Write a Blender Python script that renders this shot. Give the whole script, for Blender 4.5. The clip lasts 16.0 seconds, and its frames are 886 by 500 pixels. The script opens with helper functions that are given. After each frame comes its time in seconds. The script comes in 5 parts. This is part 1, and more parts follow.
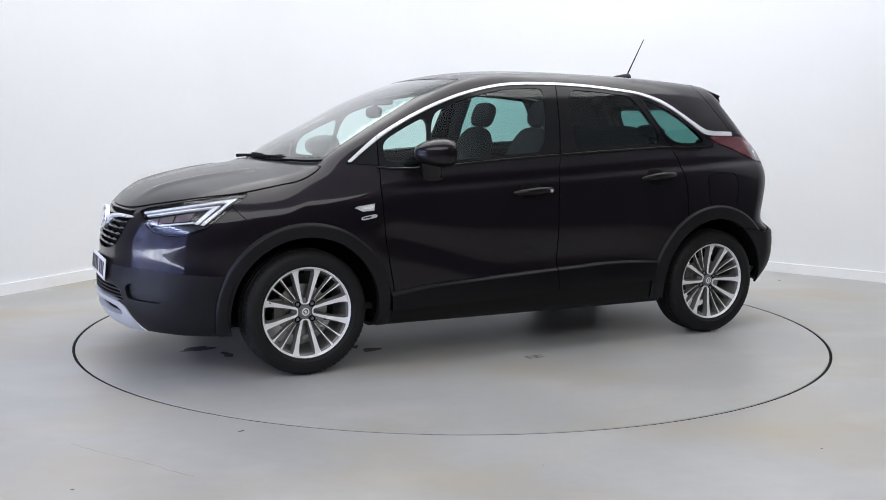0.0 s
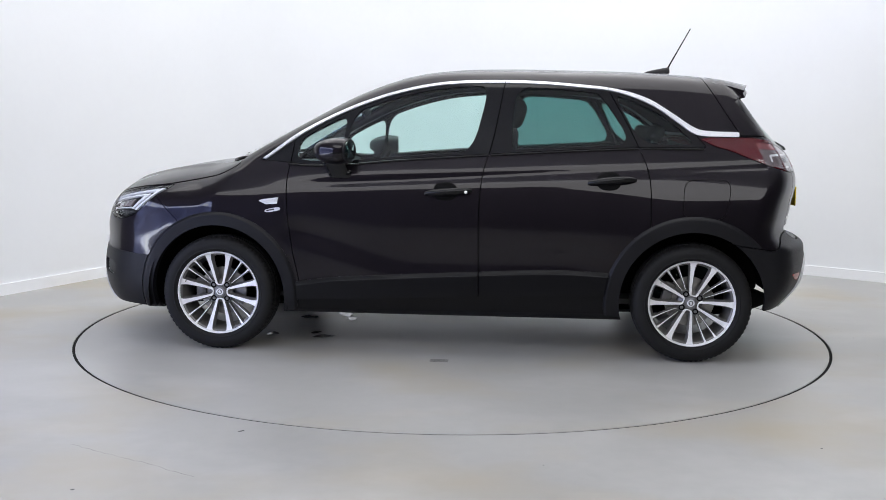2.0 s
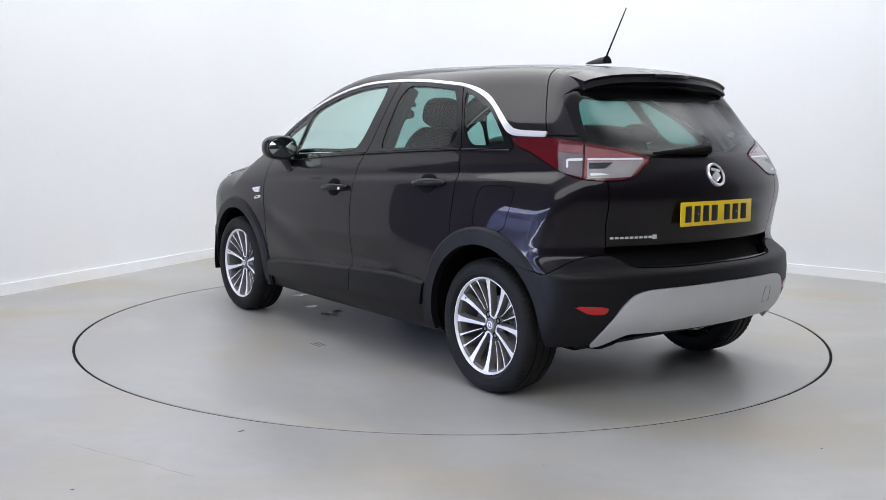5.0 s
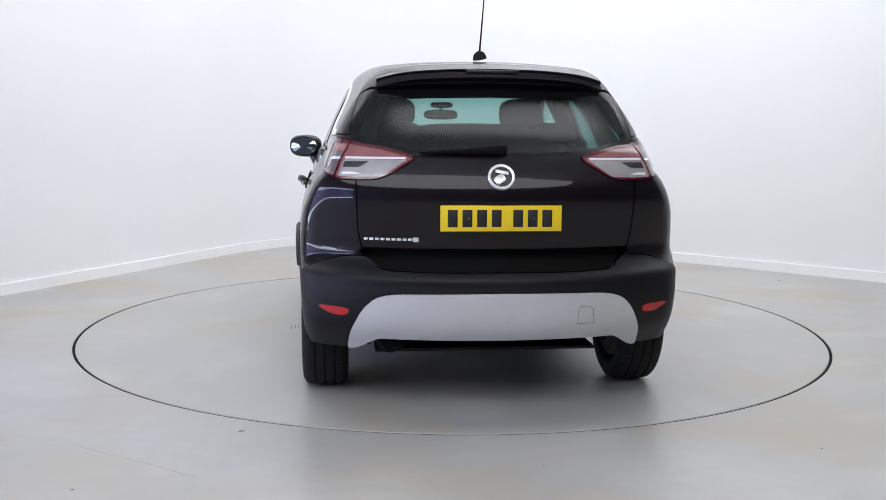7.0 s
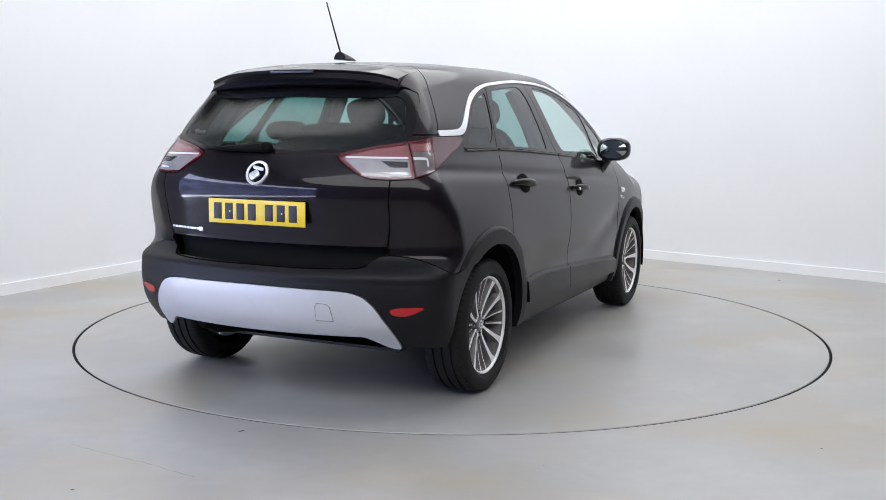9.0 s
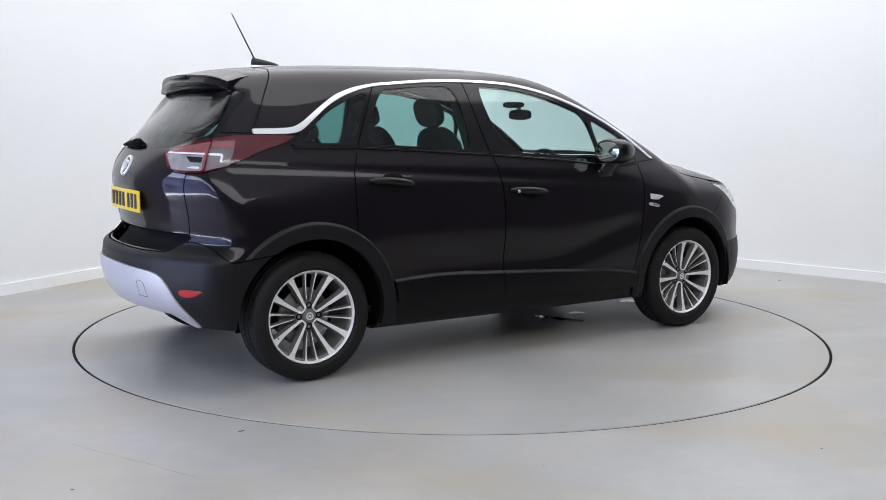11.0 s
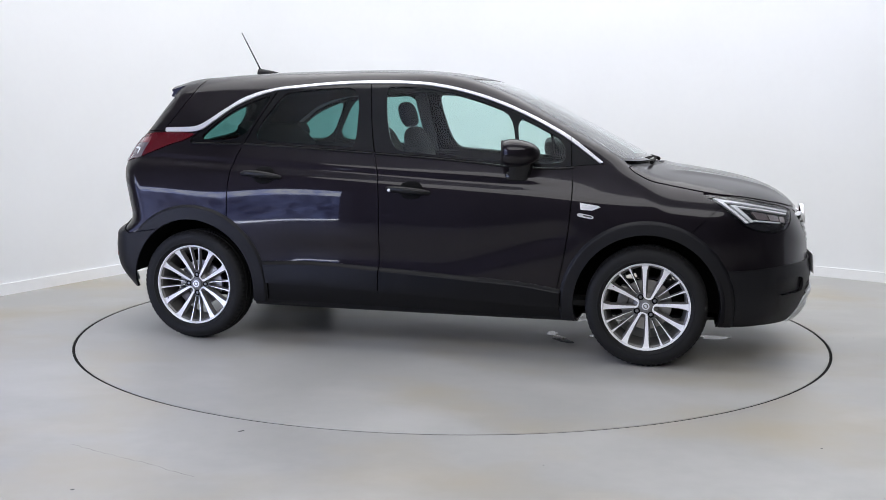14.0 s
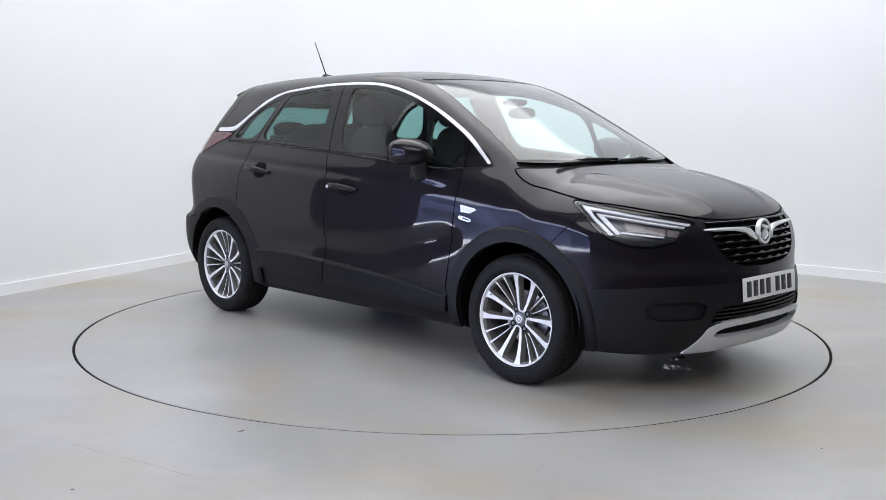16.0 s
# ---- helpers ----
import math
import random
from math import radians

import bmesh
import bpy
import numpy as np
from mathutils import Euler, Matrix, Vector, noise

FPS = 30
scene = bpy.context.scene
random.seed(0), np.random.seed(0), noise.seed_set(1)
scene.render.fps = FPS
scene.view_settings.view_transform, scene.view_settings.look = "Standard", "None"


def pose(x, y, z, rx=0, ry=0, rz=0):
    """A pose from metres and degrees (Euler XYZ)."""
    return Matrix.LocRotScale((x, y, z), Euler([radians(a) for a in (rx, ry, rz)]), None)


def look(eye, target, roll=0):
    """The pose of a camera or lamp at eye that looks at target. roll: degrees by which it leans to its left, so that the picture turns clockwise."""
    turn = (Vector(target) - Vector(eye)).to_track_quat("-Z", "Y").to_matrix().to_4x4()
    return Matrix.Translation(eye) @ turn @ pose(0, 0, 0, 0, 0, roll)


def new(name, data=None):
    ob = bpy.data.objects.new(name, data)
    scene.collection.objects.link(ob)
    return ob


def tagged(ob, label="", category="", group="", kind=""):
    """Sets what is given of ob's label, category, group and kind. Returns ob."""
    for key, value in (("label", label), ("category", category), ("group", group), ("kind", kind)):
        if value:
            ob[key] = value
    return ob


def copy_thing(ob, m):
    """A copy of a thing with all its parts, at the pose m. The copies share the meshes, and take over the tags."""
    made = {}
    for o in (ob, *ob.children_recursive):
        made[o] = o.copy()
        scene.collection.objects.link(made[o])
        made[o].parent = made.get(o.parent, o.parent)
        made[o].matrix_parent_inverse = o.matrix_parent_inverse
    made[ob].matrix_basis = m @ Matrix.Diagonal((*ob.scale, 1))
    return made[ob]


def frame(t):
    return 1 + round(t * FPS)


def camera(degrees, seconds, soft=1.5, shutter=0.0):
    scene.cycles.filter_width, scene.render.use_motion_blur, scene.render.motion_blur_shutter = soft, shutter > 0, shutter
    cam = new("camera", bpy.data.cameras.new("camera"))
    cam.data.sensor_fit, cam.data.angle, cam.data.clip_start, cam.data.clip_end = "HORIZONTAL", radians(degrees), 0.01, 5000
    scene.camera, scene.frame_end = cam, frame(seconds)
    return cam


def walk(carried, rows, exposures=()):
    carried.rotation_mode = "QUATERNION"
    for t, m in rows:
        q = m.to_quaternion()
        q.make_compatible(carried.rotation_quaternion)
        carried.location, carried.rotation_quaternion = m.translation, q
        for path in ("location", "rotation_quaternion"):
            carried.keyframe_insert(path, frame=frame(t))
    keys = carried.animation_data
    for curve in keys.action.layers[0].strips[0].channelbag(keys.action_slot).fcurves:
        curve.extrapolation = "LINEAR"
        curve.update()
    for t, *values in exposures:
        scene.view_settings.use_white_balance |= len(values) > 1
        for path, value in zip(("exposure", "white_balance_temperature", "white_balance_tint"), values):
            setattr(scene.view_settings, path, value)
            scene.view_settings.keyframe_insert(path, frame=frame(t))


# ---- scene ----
cam = camera(48.744, 16.0, soft=0.45)
EYE = (0.0, -6.1475, 1.2508)
VIEW = look(EYE, (-0.00912, -5.15535, 1.12609), 0.468)
walk(cam, [(0, VIEW), (16.0, VIEW)], [(0, 0.0), (16.0, 0.0)])

# ---- world and lights: a closed hall lit by soft ceiling lamps ----
world = bpy.data.worlds.new("world")
scene.world = world
world.use_nodes = True
world.node_tree.nodes["Background"].inputs[0].default_value = (0.75, 0.82, 0.9, 1)
world.node_tree.nodes["Background"].inputs[1].default_value = 0.1


def ceiling_lamp(x, y, z, sx, sy, power, color=(0.976, 0.975, 0.978), target=None):
    d = bpy.data.lights.new("ceiling_lamp", "AREA")
    d.shape, d.size, d.size_y, d.energy, d.color = "ELLIPSE", sx, sy, power, color
    ob = new("ceiling_lamp", d)
    ob.matrix_world = look((x, y, z), target or (x, y + 0.001, 0))
    return ob


ceiling_lamp(0.2, 0.9, 4.42, 8.8, 5.8, 312)
ceiling_lamp(-0.2, -5.2, 4.35, 8.4, 4.4, 290, target=(0, 1.4, 0.3))


# ---- materials ----
def material(name, base, rough=0.5, metal=0.0, coat=0.0, var=0.0, scale=8.0, bump=0.0, bump_scale=200.0, rough_var=0.0, spec=0.5):
    m = bpy.data.materials.new(name)
    m.use_nodes = True
    nt = m.node_tree
    b = nt.nodes["Principled BSDF"]
    b.inputs["Base Color"].default_value = (*base, 1)
    b.inputs["Roughness"].default_value = rough
    b.inputs["Metallic"].default_value = metal
    b.inputs["Coat Weight"].default_value = coat
    b.inputs["Coat Roughness"].default_value = 0.02
    b.inputs["Specular IOR Level"].default_value = spec
    co = nt.nodes.new("ShaderNodeTexCoord")
    if var or rough_var:
        n1 = nt.nodes.new("ShaderNodeTexNoise")
        n1.inputs["Scale"].default_value, n1.inputs["Detail"].default_value = scale, 6
        n2 = nt.nodes.new("ShaderNodeTexNoise")
        n2.inputs["Scale"].default_value, n2.inputs["Detail"].default_value = scale * 14, 3
        mix = nt.nodes.new("ShaderNodeMath")
        mix.operation = "MULTIPLY_ADD"
        mix.inputs[1].default_value = 0.35
        for n in (n1, n2):
            nt.links.new(co.outputs["Object"], n.inputs["Vector"])
        nt.links.new(n2.outputs[0], mix.inputs[0])
        nt.links.new(n1.outputs[0], mix.inputs[2])
        if var:
            r = nt.nodes.new("ShaderNodeMapRange")
            r.inputs[1].default_value, r.inputs[2].default_value = 0.35, 1.0
            r.inputs[3].default_value, r.inputs[4].default_value = 1 - var, 1 + var
            h = nt.nodes.new("ShaderNodeHueSaturation")
            h.inputs["Color"].default_value = (*base, 1)
            nt.links.new(mix.outputs[0], r.inputs[0])
            nt.links.new(r.outputs[0], h.inputs["Value"])
            nt.links.new(h.outputs[0], b.inputs["Base Color"])
        if rough_var:
            r = nt.nodes.new("ShaderNodeMapRange")
            r.inputs[1].default_value, r.inputs[2].default_value = 0.35, 1.0
            r.inputs[3].default_value, r.inputs[4].default_value = max(0.02, rough - rough_var), rough + rough_var
            nt.links.new(mix.outputs[0], r.inputs[0])
            nt.links.new(r.outputs[0], b.inputs["Roughness"])
    if bump:
        n = nt.nodes.new("ShaderNodeTexNoise")
        n.inputs["Scale"].default_value, n.inputs["Detail"].default_value = bump_scale, 4
        nt.links.new(co.outputs["Object"], n.inputs["Vector"])
        bp = nt.nodes.new("ShaderNodeBump")
        bp.inputs["Strength"].default_value, bp.inputs["Distance"].default_value = bump, 0.002
        nt.links.new(n.outputs[0], bp.inputs["Height"])
        nt.links.new(bp.outputs[0], b.inputs["Normal"])
    return m


def glazing(name, tint, ior=1.5, rough=0.0, edge=0.94):
    """Thin automotive glass: tinted see-through, with a Fresnel gloss."""
    m = bpy.data.materials.new(name)
    m.use_nodes = True
    nt = m.node_tree
    nt.nodes.remove(nt.nodes["Principled BSDF"])
    t = nt.nodes.new("ShaderNodeBsdfTransparent")
    t.inputs[0].default_value = (*tint, 1)
    g = nt.nodes.new("ShaderNodeBsdfGlossy")
    g.inputs["Color"].default_value = (1, 1, 1, 1)
    g.inputs["Roughness"].default_value = rough
    lw = nt.nodes.new("ShaderNodeLayerWeight")
    lw.inputs[0].default_value = 0.5
    pw = nt.nodes.new("ShaderNodeMath")
    pw.operation, pw.inputs[1].default_value = "POWER", 5.0
    f = nt.nodes.new("ShaderNodeMath")
    f.operation, f.inputs[1].default_value, f.inputs[2].default_value = "MULTIPLY_ADD", edge, ((ior - 1) / (ior + 1)) ** 2 * 2.0
    nt.links.new(lw.outputs["Facing"], pw.inputs[0])
    nt.links.new(pw.outputs[0], f.inputs[0])
    mx = nt.nodes.new("ShaderNodeMixShader")
    nt.links.new(f.outputs[0], mx.inputs[0])
    nt.links.new(t.outputs[0], mx.inputs[1])
    nt.links.new(g.outputs[0], mx.inputs[2])
    nt.links.new(mx.outputs[0], nt.nodes["Material Output"].inputs[0])
    return m


PAINT = material("black_paint", (0.0110, 0.0089, 0.0118), 0.42, 0.6, 0.6, var=0.12, scale=3, spec=0.05)
MOULDING = material("satin_moulding", (0.0035, 0.0035, 0.0045), 0.32, var=0.15, scale=5, bump=0.1, bump_scale=450, spec=0.2)
PLASTIC = material("grained_plastic", (0.006, 0.006, 0.0078), 0.46, var=0.15, scale=5, bump=0.25, bump_scale=450, spec=0.25)
GLOSS_BLACK = material("gloss_black_trim", (0.005, 0.005, 0.006), 0.12, var=0.1, spec=0.35)
GRIP = material("handle_black", (0.005, 0.005, 0.006), 0.3, var=0.1, spec=0.3)
BLACK = material("shut_line_black", (0.004, 0.004, 0.004), 0.8, var=0.1, spec=0.12)
LINING = material("cabin_lining", (0.035, 0.036, 0.038), 0.85, var=0.15, scale=20)
CLOTH = material("seat_cloth", (0.018, 0.018, 0.02), 0.9, var=0.2, scale=30)
CHROME = material("satin_chrome", (0.86, 0.87, 0.89), 0.3, 0.6, rough_var=0.04)
SILVER = material("silver_bumper_paint", (0.56, 0.57, 0.59), 0.4, 0.25, var=0.06, scale=5, rough_var=0.05)
RUBBER = material("tyre_rubber", (0.0075, 0.0075, 0.008), 0.66, var=0.3, scale=9, bump=0.35, bump_scale=250, rough_var=0.1, spec=0.28)
ALLOY = material("machined_alloy", (0.9, 0.9, 0.91), 0.38, 0.25, var=0.05, rough_var=0.06)
GUNMETAL = material("dark_alloy", (0.17, 0.165, 0.16), 0.42, 0.4, var=0.15, rough_var=0.08)
RIM_DARK = material("grey_rim_barrel", (0.16, 0.155, 0.15), 0.42, 0.4, var=0.2)
BOLT = material("zinc_bolt", (0.22, 0.22, 0.225), 0.4, 0.5, var=0.1)
STEEL = material("brake_steel", (0.38, 0.37, 0.36), 0.35, 1.0, var=0.2, scale=25)
RED = material("red_lens", (0.0938, 0.0037, 0.0083), 0.12, coat=0.35, var=0.15, scale=12)
REDLIT = material("bright_red_lens", (0.42, 0.006, 0.008), 0.15, coat=0.4, var=0.1, scale=30)
PINK = material("red_tinted_reflector", (0.27, 0.085, 0.09), 0.12, coat=1.0, var=0.3, scale=18)
SMOKE = material("smoked_lens", (0.17, 0.14, 0.145), 0.12, coat=1.0, var=0.25, scale=15)
CLEARGREY = material("reflector_grey", (0.42, 0.40, 0.405), 0.2, 0.3, var=0.25, scale=22)
WHITE = material("white_light_guide", (0.8, 0.81, 0.83), 0.22, coat=0.4, var=0.03)
LAMPDARK = material("lamp_housing", (0.05, 0.052, 0.058), 0.22, 0.6, var=0.2, scale=14)
YELLOW = material("yellow_plate", (0.83, 0.60, 0.015), 0.35, coat=0.4, var=0.06, scale=6)
PLATEWHITE = material("white_plate", (0.8, 0.81, 0.82), 0.35, coat=0.4, var=0.05, scale=6)
INK = material("plate_ink", (0.012, 0.012, 0.014), 0.45, var=0.1)
GLASS = glazing("clear_car_glass", (0.77, 0.92, 0.885), 1.4)
PRIVACY = glazing("tinted_car_glass", (0.29, 0.50, 0.475), 1.36)
LENS = glazing("lamp_lens", (0.93, 0.94, 0.95), 1.3, 0.0, 0.35)
SCREEN = glazing("windscreen_glass", (0.79, 0.92, 0.89), 1.62, 0.10)
REAR_SCREEN = glazing("rear_window_glass", (0.27, 0.47, 0.445), 1.32, 0.2)
MIRROR = material("mirror_glass", (0.48, 0.56, 0.54), 0.02, 1.0)

FLOOR_MAT = material("sealed_grey_floor", (0.355, 0.352, 0.34), 0.37, var=0.19, scale=0.9, rough_var=0.10, bump=0.04, bump_scale=60)


def stained(m, color, scale, low, high, most):
    """Broad faint stains laid over a material's base colour."""
    nt = m.node_tree
    bs = nt.nodes["Principled BSDF"]
    src = bs.inputs["Base Color"].links[0].from_socket
    co = nt.nodes.new("ShaderNodeTexCoord")
    mp = nt.nodes.new("ShaderNodeMapping")
    mp.inputs["Scale"].default_value = (1.0, 1.5, 1.0)
    n = nt.nodes.new("ShaderNodeTexNoise")
    n.inputs["Scale"].default_value, n.inputs["Detail"].default_value = scale, 5
    r = nt.nodes.new("ShaderNodeMapRange")
    r.inputs[1].default_value, r.inputs[2].default_value, r.inputs[3].default_value, r.inputs[4].default_value = low, high, 0.0, most
    mx = nt.nodes.new("ShaderNodeMix")
    mx.data_type = "RGBA"
    mx.inputs["B"].default_value = (*color, 1)
    nt.links.new(co.outputs["Object"], mp.inputs[0])
    nt.links.new(mp.outputs[0], n.inputs["Vector"])
    nt.links.new(n.outputs[0], r.inputs[0])
    nt.links.new(r.outputs[0], mx.inputs["Factor"])
    nt.links.new(src, mx.inputs["A"])
    nt.links.new(mx.outputs["Result"], bs.inputs["Base Color"])


stained(FLOOR_MAT, (0.355, 0.31, 0.225), 0.8, 0.475, 0.70, 0.8)
stained(FLOOR_MAT, (0.45, 0.445, 0.43), 1.3, 0.52, 0.78, 0.7)
WALL_MAT = material("white_wall_paint", (0.80, 0.815, 0.84), 0.75, var=0.02, scale=1.2, bump=0.05, bump_scale=120)
DARKWALL = material("grey_wall_paint", (0.075, 0.075, 0.082), 0.8, var=0.1, scale=1.0)
SKIRTING = material("white_skirting", (0.85, 0.86, 0.88), 0.5, var=0.03)
STAIN = material("dark_stain", (0.03, 0.03, 0.03), 0.5, var=0.4, scale=40)
WATER = material("wet_patch", (0.16, 0.155, 0.15), 0.06, var=0.1, scale=20)
FLOOR_DETAIL = material("floor_detail_grey", (0.13, 0.13, 0.125), 0.5, var=0.3, scale=40)


def outside(name, dark, light, strength, scale):
    """Daylight on things outside a doorway: glowing, in uneven patches."""
    m = bpy.data.materials.new(name)
    m.use_nodes = True
    nt = m.node_tree
    b = nt.nodes["Principled BSDF"]
    co = nt.nodes.new("ShaderNodeTexCoord")
    n = nt.nodes.new("ShaderNodeTexNoise")
    n.inputs["Scale"].default_value, n.inputs["Detail"].default_value, n.inputs["Roughness"].default_value = scale, 6, 0.65
    r = nt.nodes.new("ShaderNodeMapRange")
    r.inputs[1].default_value, r.inputs[2].default_value = 0.40, 0.66
    mx = nt.nodes.new("ShaderNodeMix")
    mx.data_type = "RGBA"
    mx.inputs["A"].default_value, mx.inputs["B"].default_value = (*dark, 1), (*light, 1)
    nt.links.new(co.outputs["Object"], n.inputs["Vector"])
    nt.links.new(n.outputs[0], r.inputs[0])
    nt.links.new(r.outputs[0], mx.inputs["Factor"])
    nt.links.new(mx.outputs["Result"], b.inputs["Emission Color"])
    b.inputs["Emission Strength"].default_value = strength
    return m


DAY = outside("daylight_outside", (0.035, 0.055, 0.20), (0.34, 0.44, 1.0), 3.6, 1.5)
SUNLIT = outside("sunlit_ground", (0.5, 0.55, 0.75), (0.9, 0.94, 1.0), 20.0, 2.0)
SKYLIT = outside("bright_sky", (0.35, 0.42, 0.8), (0.9, 0.95, 1.0), 11.0, 2.2)

# ---- mesh helpers ----
def mesh_part(name, V, F, mat, parent=None, label="", smooth=True, angle=35):
    me = bpy.data.meshes.new(name)
    me.from_pydata([tuple(v) for v in np.asarray(V, float).tolist()], [], [tuple(f) for f in F])
    for m in (mat if isinstance(mat, (list, tuple)) else [mat]):
        me.materials.append(m)
    ob = new(name, me)
    if parent is not None:
        ob.parent = parent
    if smooth:
        me.shade_smooth()
        me.set_sharp_from_angle(angle=radians(angle))
    if label:
        ob["label"] = label
    return ob


def part(name, bm, mat, parent=None, label="", angle=35):
    bmesh.ops.recalc_face_normals(bm, faces=bm.faces)
    me = bpy.data.meshes.new(name)
    bm.to_mesh(me)
    bm.free()
    for m in (mat if isinstance(mat, (list, tuple)) else [mat]):
        me.materials.append(m)
    ob = new(name, me)
    if parent is not None:
        ob.parent = parent
    me.shade_smooth()
    me.set_sharp_from_angle(angle=radians(angle))
    if label:
        ob["label"] = label
    return ob


def block(sx, sy, sz, bevel=0.01, seg=2, m=None, shape=None):
    bm = bmesh.new()
    bmesh.ops.create_cube(bm, size=1)
    for v in bm.verts:
        v.co = Vector((v.co.x * sx, v.co.y * sy, v.co.z * sz))
        if shape:
            v.co = Vector(shape(*v.co))
    if bevel:
        bmesh.ops.bevel(bm, geom=bm.edges[:], offset=bevel, segments=seg, profile=0.5, affect="EDGES")
    if m is not None:
        bm.transform(m)
    return bm


def lathe(profile, n=48, wrap=False):
    """Turns (radius, y) points about the y axis."""
    V, F = [], []
    k = len(profile)
    for i in range(n):
        a = 2 * math.pi * i / n
        for r, y in profile:
            V.append((r * math.cos(a), y, r * math.sin(a)))
    for i in range(n):
        j = (i + 1) % n
        for q in range(k if wrap else k - 1):
            q2 = (q + 1) % k
            F.append((i * k + q, i * k + q2, j * k + q2, j * k + q))
    return V, F


def loft(rings, caps=True):
    V, F = [], []
    n = len(rings[0])
    for r in rings:
        V += [tuple(q) for q in r]
    for i in range(len(rings) - 1):
        for j in range(n):
            k = (j + 1) % n
            F.append((i * n + j, i * n + k, (i + 1) * n + k, (i + 1) * n + j))
    if caps:
        F.append(tuple(range(n))[::-1])
        F.append(tuple((len(rings) - 1) * n + j for j in range(n)))
    return V, F


def tube(points, radius, n=10, flat=1.0):
    P = [Vector(q) for q in points]
    rings = []
    for i, q in enumerate(P):
        d = (P[min(i + 1, len(P) - 1)] - P[max(i - 1, 0)]).normalized()
        u = d.cross(Vector((0, 0, 1)))
        u = u.normalized() if u.length > 1e-4 else Vector((1, 0, 0))
        w = u.cross(d)
        r = radius[i] if isinstance(radius, (list, tuple)) else radius
        rings.append([q + u * (r * math.cos(2 * math.pi * a / n)) + w * (r * flat * math.sin(2 * math.pi * a / n)) for a in range(n)])
    return loft(rings)


def superellipsoid(cx, cy, cz, rx, ry, rz, p=3.0, nu=20, nv=14, m=None):
    V, F = [], []
    f = lambda c: math.copysign(abs(c) ** (2 / p), c)
    for i in range(nv + 1):
        b = -math.pi / 2 + math.pi * i / nv
        for j in range(nu):
            a = 2 * math.pi * j / nu
            q = Vector((rx * f(math.cos(b)) * f(math.cos(a)), ry * f(math.cos(b)) * f(math.sin(a)), rz * f(math.sin(b))))
            q = (m @ q) if m is not None else q
            V.append((q.x + cx, q.y + cy, q.z + cz))
    for i in range(nv):
        for j in range(nu):
            k = (j + 1) % nu
            F.append((i * nu + j, i * nu + k, (i + 1) * nu + k, (i + 1) * nu + j))
    return V, F


# ---- the hall ----
RADIUS = 2.2533
HEIGHT = 4.5


def ring_disc(r0, r1, z, n=160):
    V = [(r * math.cos(2 * math.pi * i / n), r * math.sin(2 * math.pi * i / n), z) for i in range(n) for r in (r0, r1)]
    F = [(2 * i, 2 * i + 1, 2 * ((i + 1) % n) + 1, 2 * ((i + 1) % n)) for i in range(n)]
    return V, F


def floor_sheet():
    """The floor round the turntable, with a stepped pit edge."""
    n = 160
    V, F = [], []
    for i in range(n):
        a = 2 * math.pi * i / n
        c, s = math.cos(a), math.sin(a)
        k = 9.0 / max(abs(c), abs(s))
        V += [((RADIUS + 0.016) * c, (RADIUS + 0.016) * s, -0.06), ((RADIUS + 0.016) * c, (RADIUS + 0.016) * s, -0.002),
              ((RADIUS + 0.017) * c, (RADIUS + 0.017) * s, 0.0), (k * c, k * s, 0.0)]
    for i in range(n):
        j = (i + 1) % n
        for q in range(3):
            F.append((4 * i + q, 4 * i + q + 1, 4 * j + q + 1, 4 * j + q))
    return V, F


ob = mesh_part("floor", *floor_sheet(), FLOOR_MAT)
tagged(ob, "polished pale grey resin floor with faint stains", "floor", kind="structure")
ob = mesh_part("turntable_joint", *ring_disc(RADIUS - 0.002, RADIUS + 0.019, -0.004), BLACK)
tagged(ob, "narrow black joint round the turntable", "joint", kind="structure")
ob = mesh_part("turntable_pit", *lathe([(0.0, -0.06), (RADIUS + 0.03, -0.06)], 96), BLACK)
ob.matrix_world = pose(0, 0, -0.12, 90)
tagged(ob, "dark pit under the turntable edge", "floor", kind="structure")

# wall line seen from above: left wall, wide rounded corner, right wall, then the rest of the hall
LEFT_A, LEFT_B, CORNER, RIGHT_A, RIGHT_B = (-3.70, 0.0), (-2.25, 3.16), (-1.07, 5.72), (1.55, 3.577), (6.4, -0.39)
corner_line = []
for i in range(25):
    u = i / 24
    corner_line.append(tuple((1 - u) ** 2 * a + 2 * u * (1 - u) * c + u * u * b for a, c, b in zip(LEFT_B, CORNER, RIGHT_A)))


def wall_strip(name, line, z0, z1, thick, mat, label, inset=0.0):
    """An upright wall along a line, the room on its right side; it stands on the floor."""
    P = [Vector((*q, 0)) for q in line]
    V, F = [], []
    for i, q in enumerate(P):
        d = (P[min(i + 1, len(P) - 1)] - P[max(i - 1, 0)]).normalized()
        nrm = Vector((-d.y, d.x, 0))
        a, b = q - nrm * inset, q + nrm * thick
        V += [(a.x, a.y, z0), (a.x, a.y, z1), (b.x, b.y, z1), (b.x, b.y, z0)]
    for i in range(len(P) - 1):
        for q in range(4):
            k = (q + 1) % 4
            F.append((4 * i + q, 4 * i + k, 4 * i + 4 + k, 4 * i + 4 + q))
    F += [(0, 1, 2, 3), tuple(4 * (len(P) - 1) + q for q in (3, 2, 1, 0))]
    ob = mesh_part(name, V, F, mat)
    return tagged(ob, label, "wall" if "wall" in name else "skirting", kind="structure")


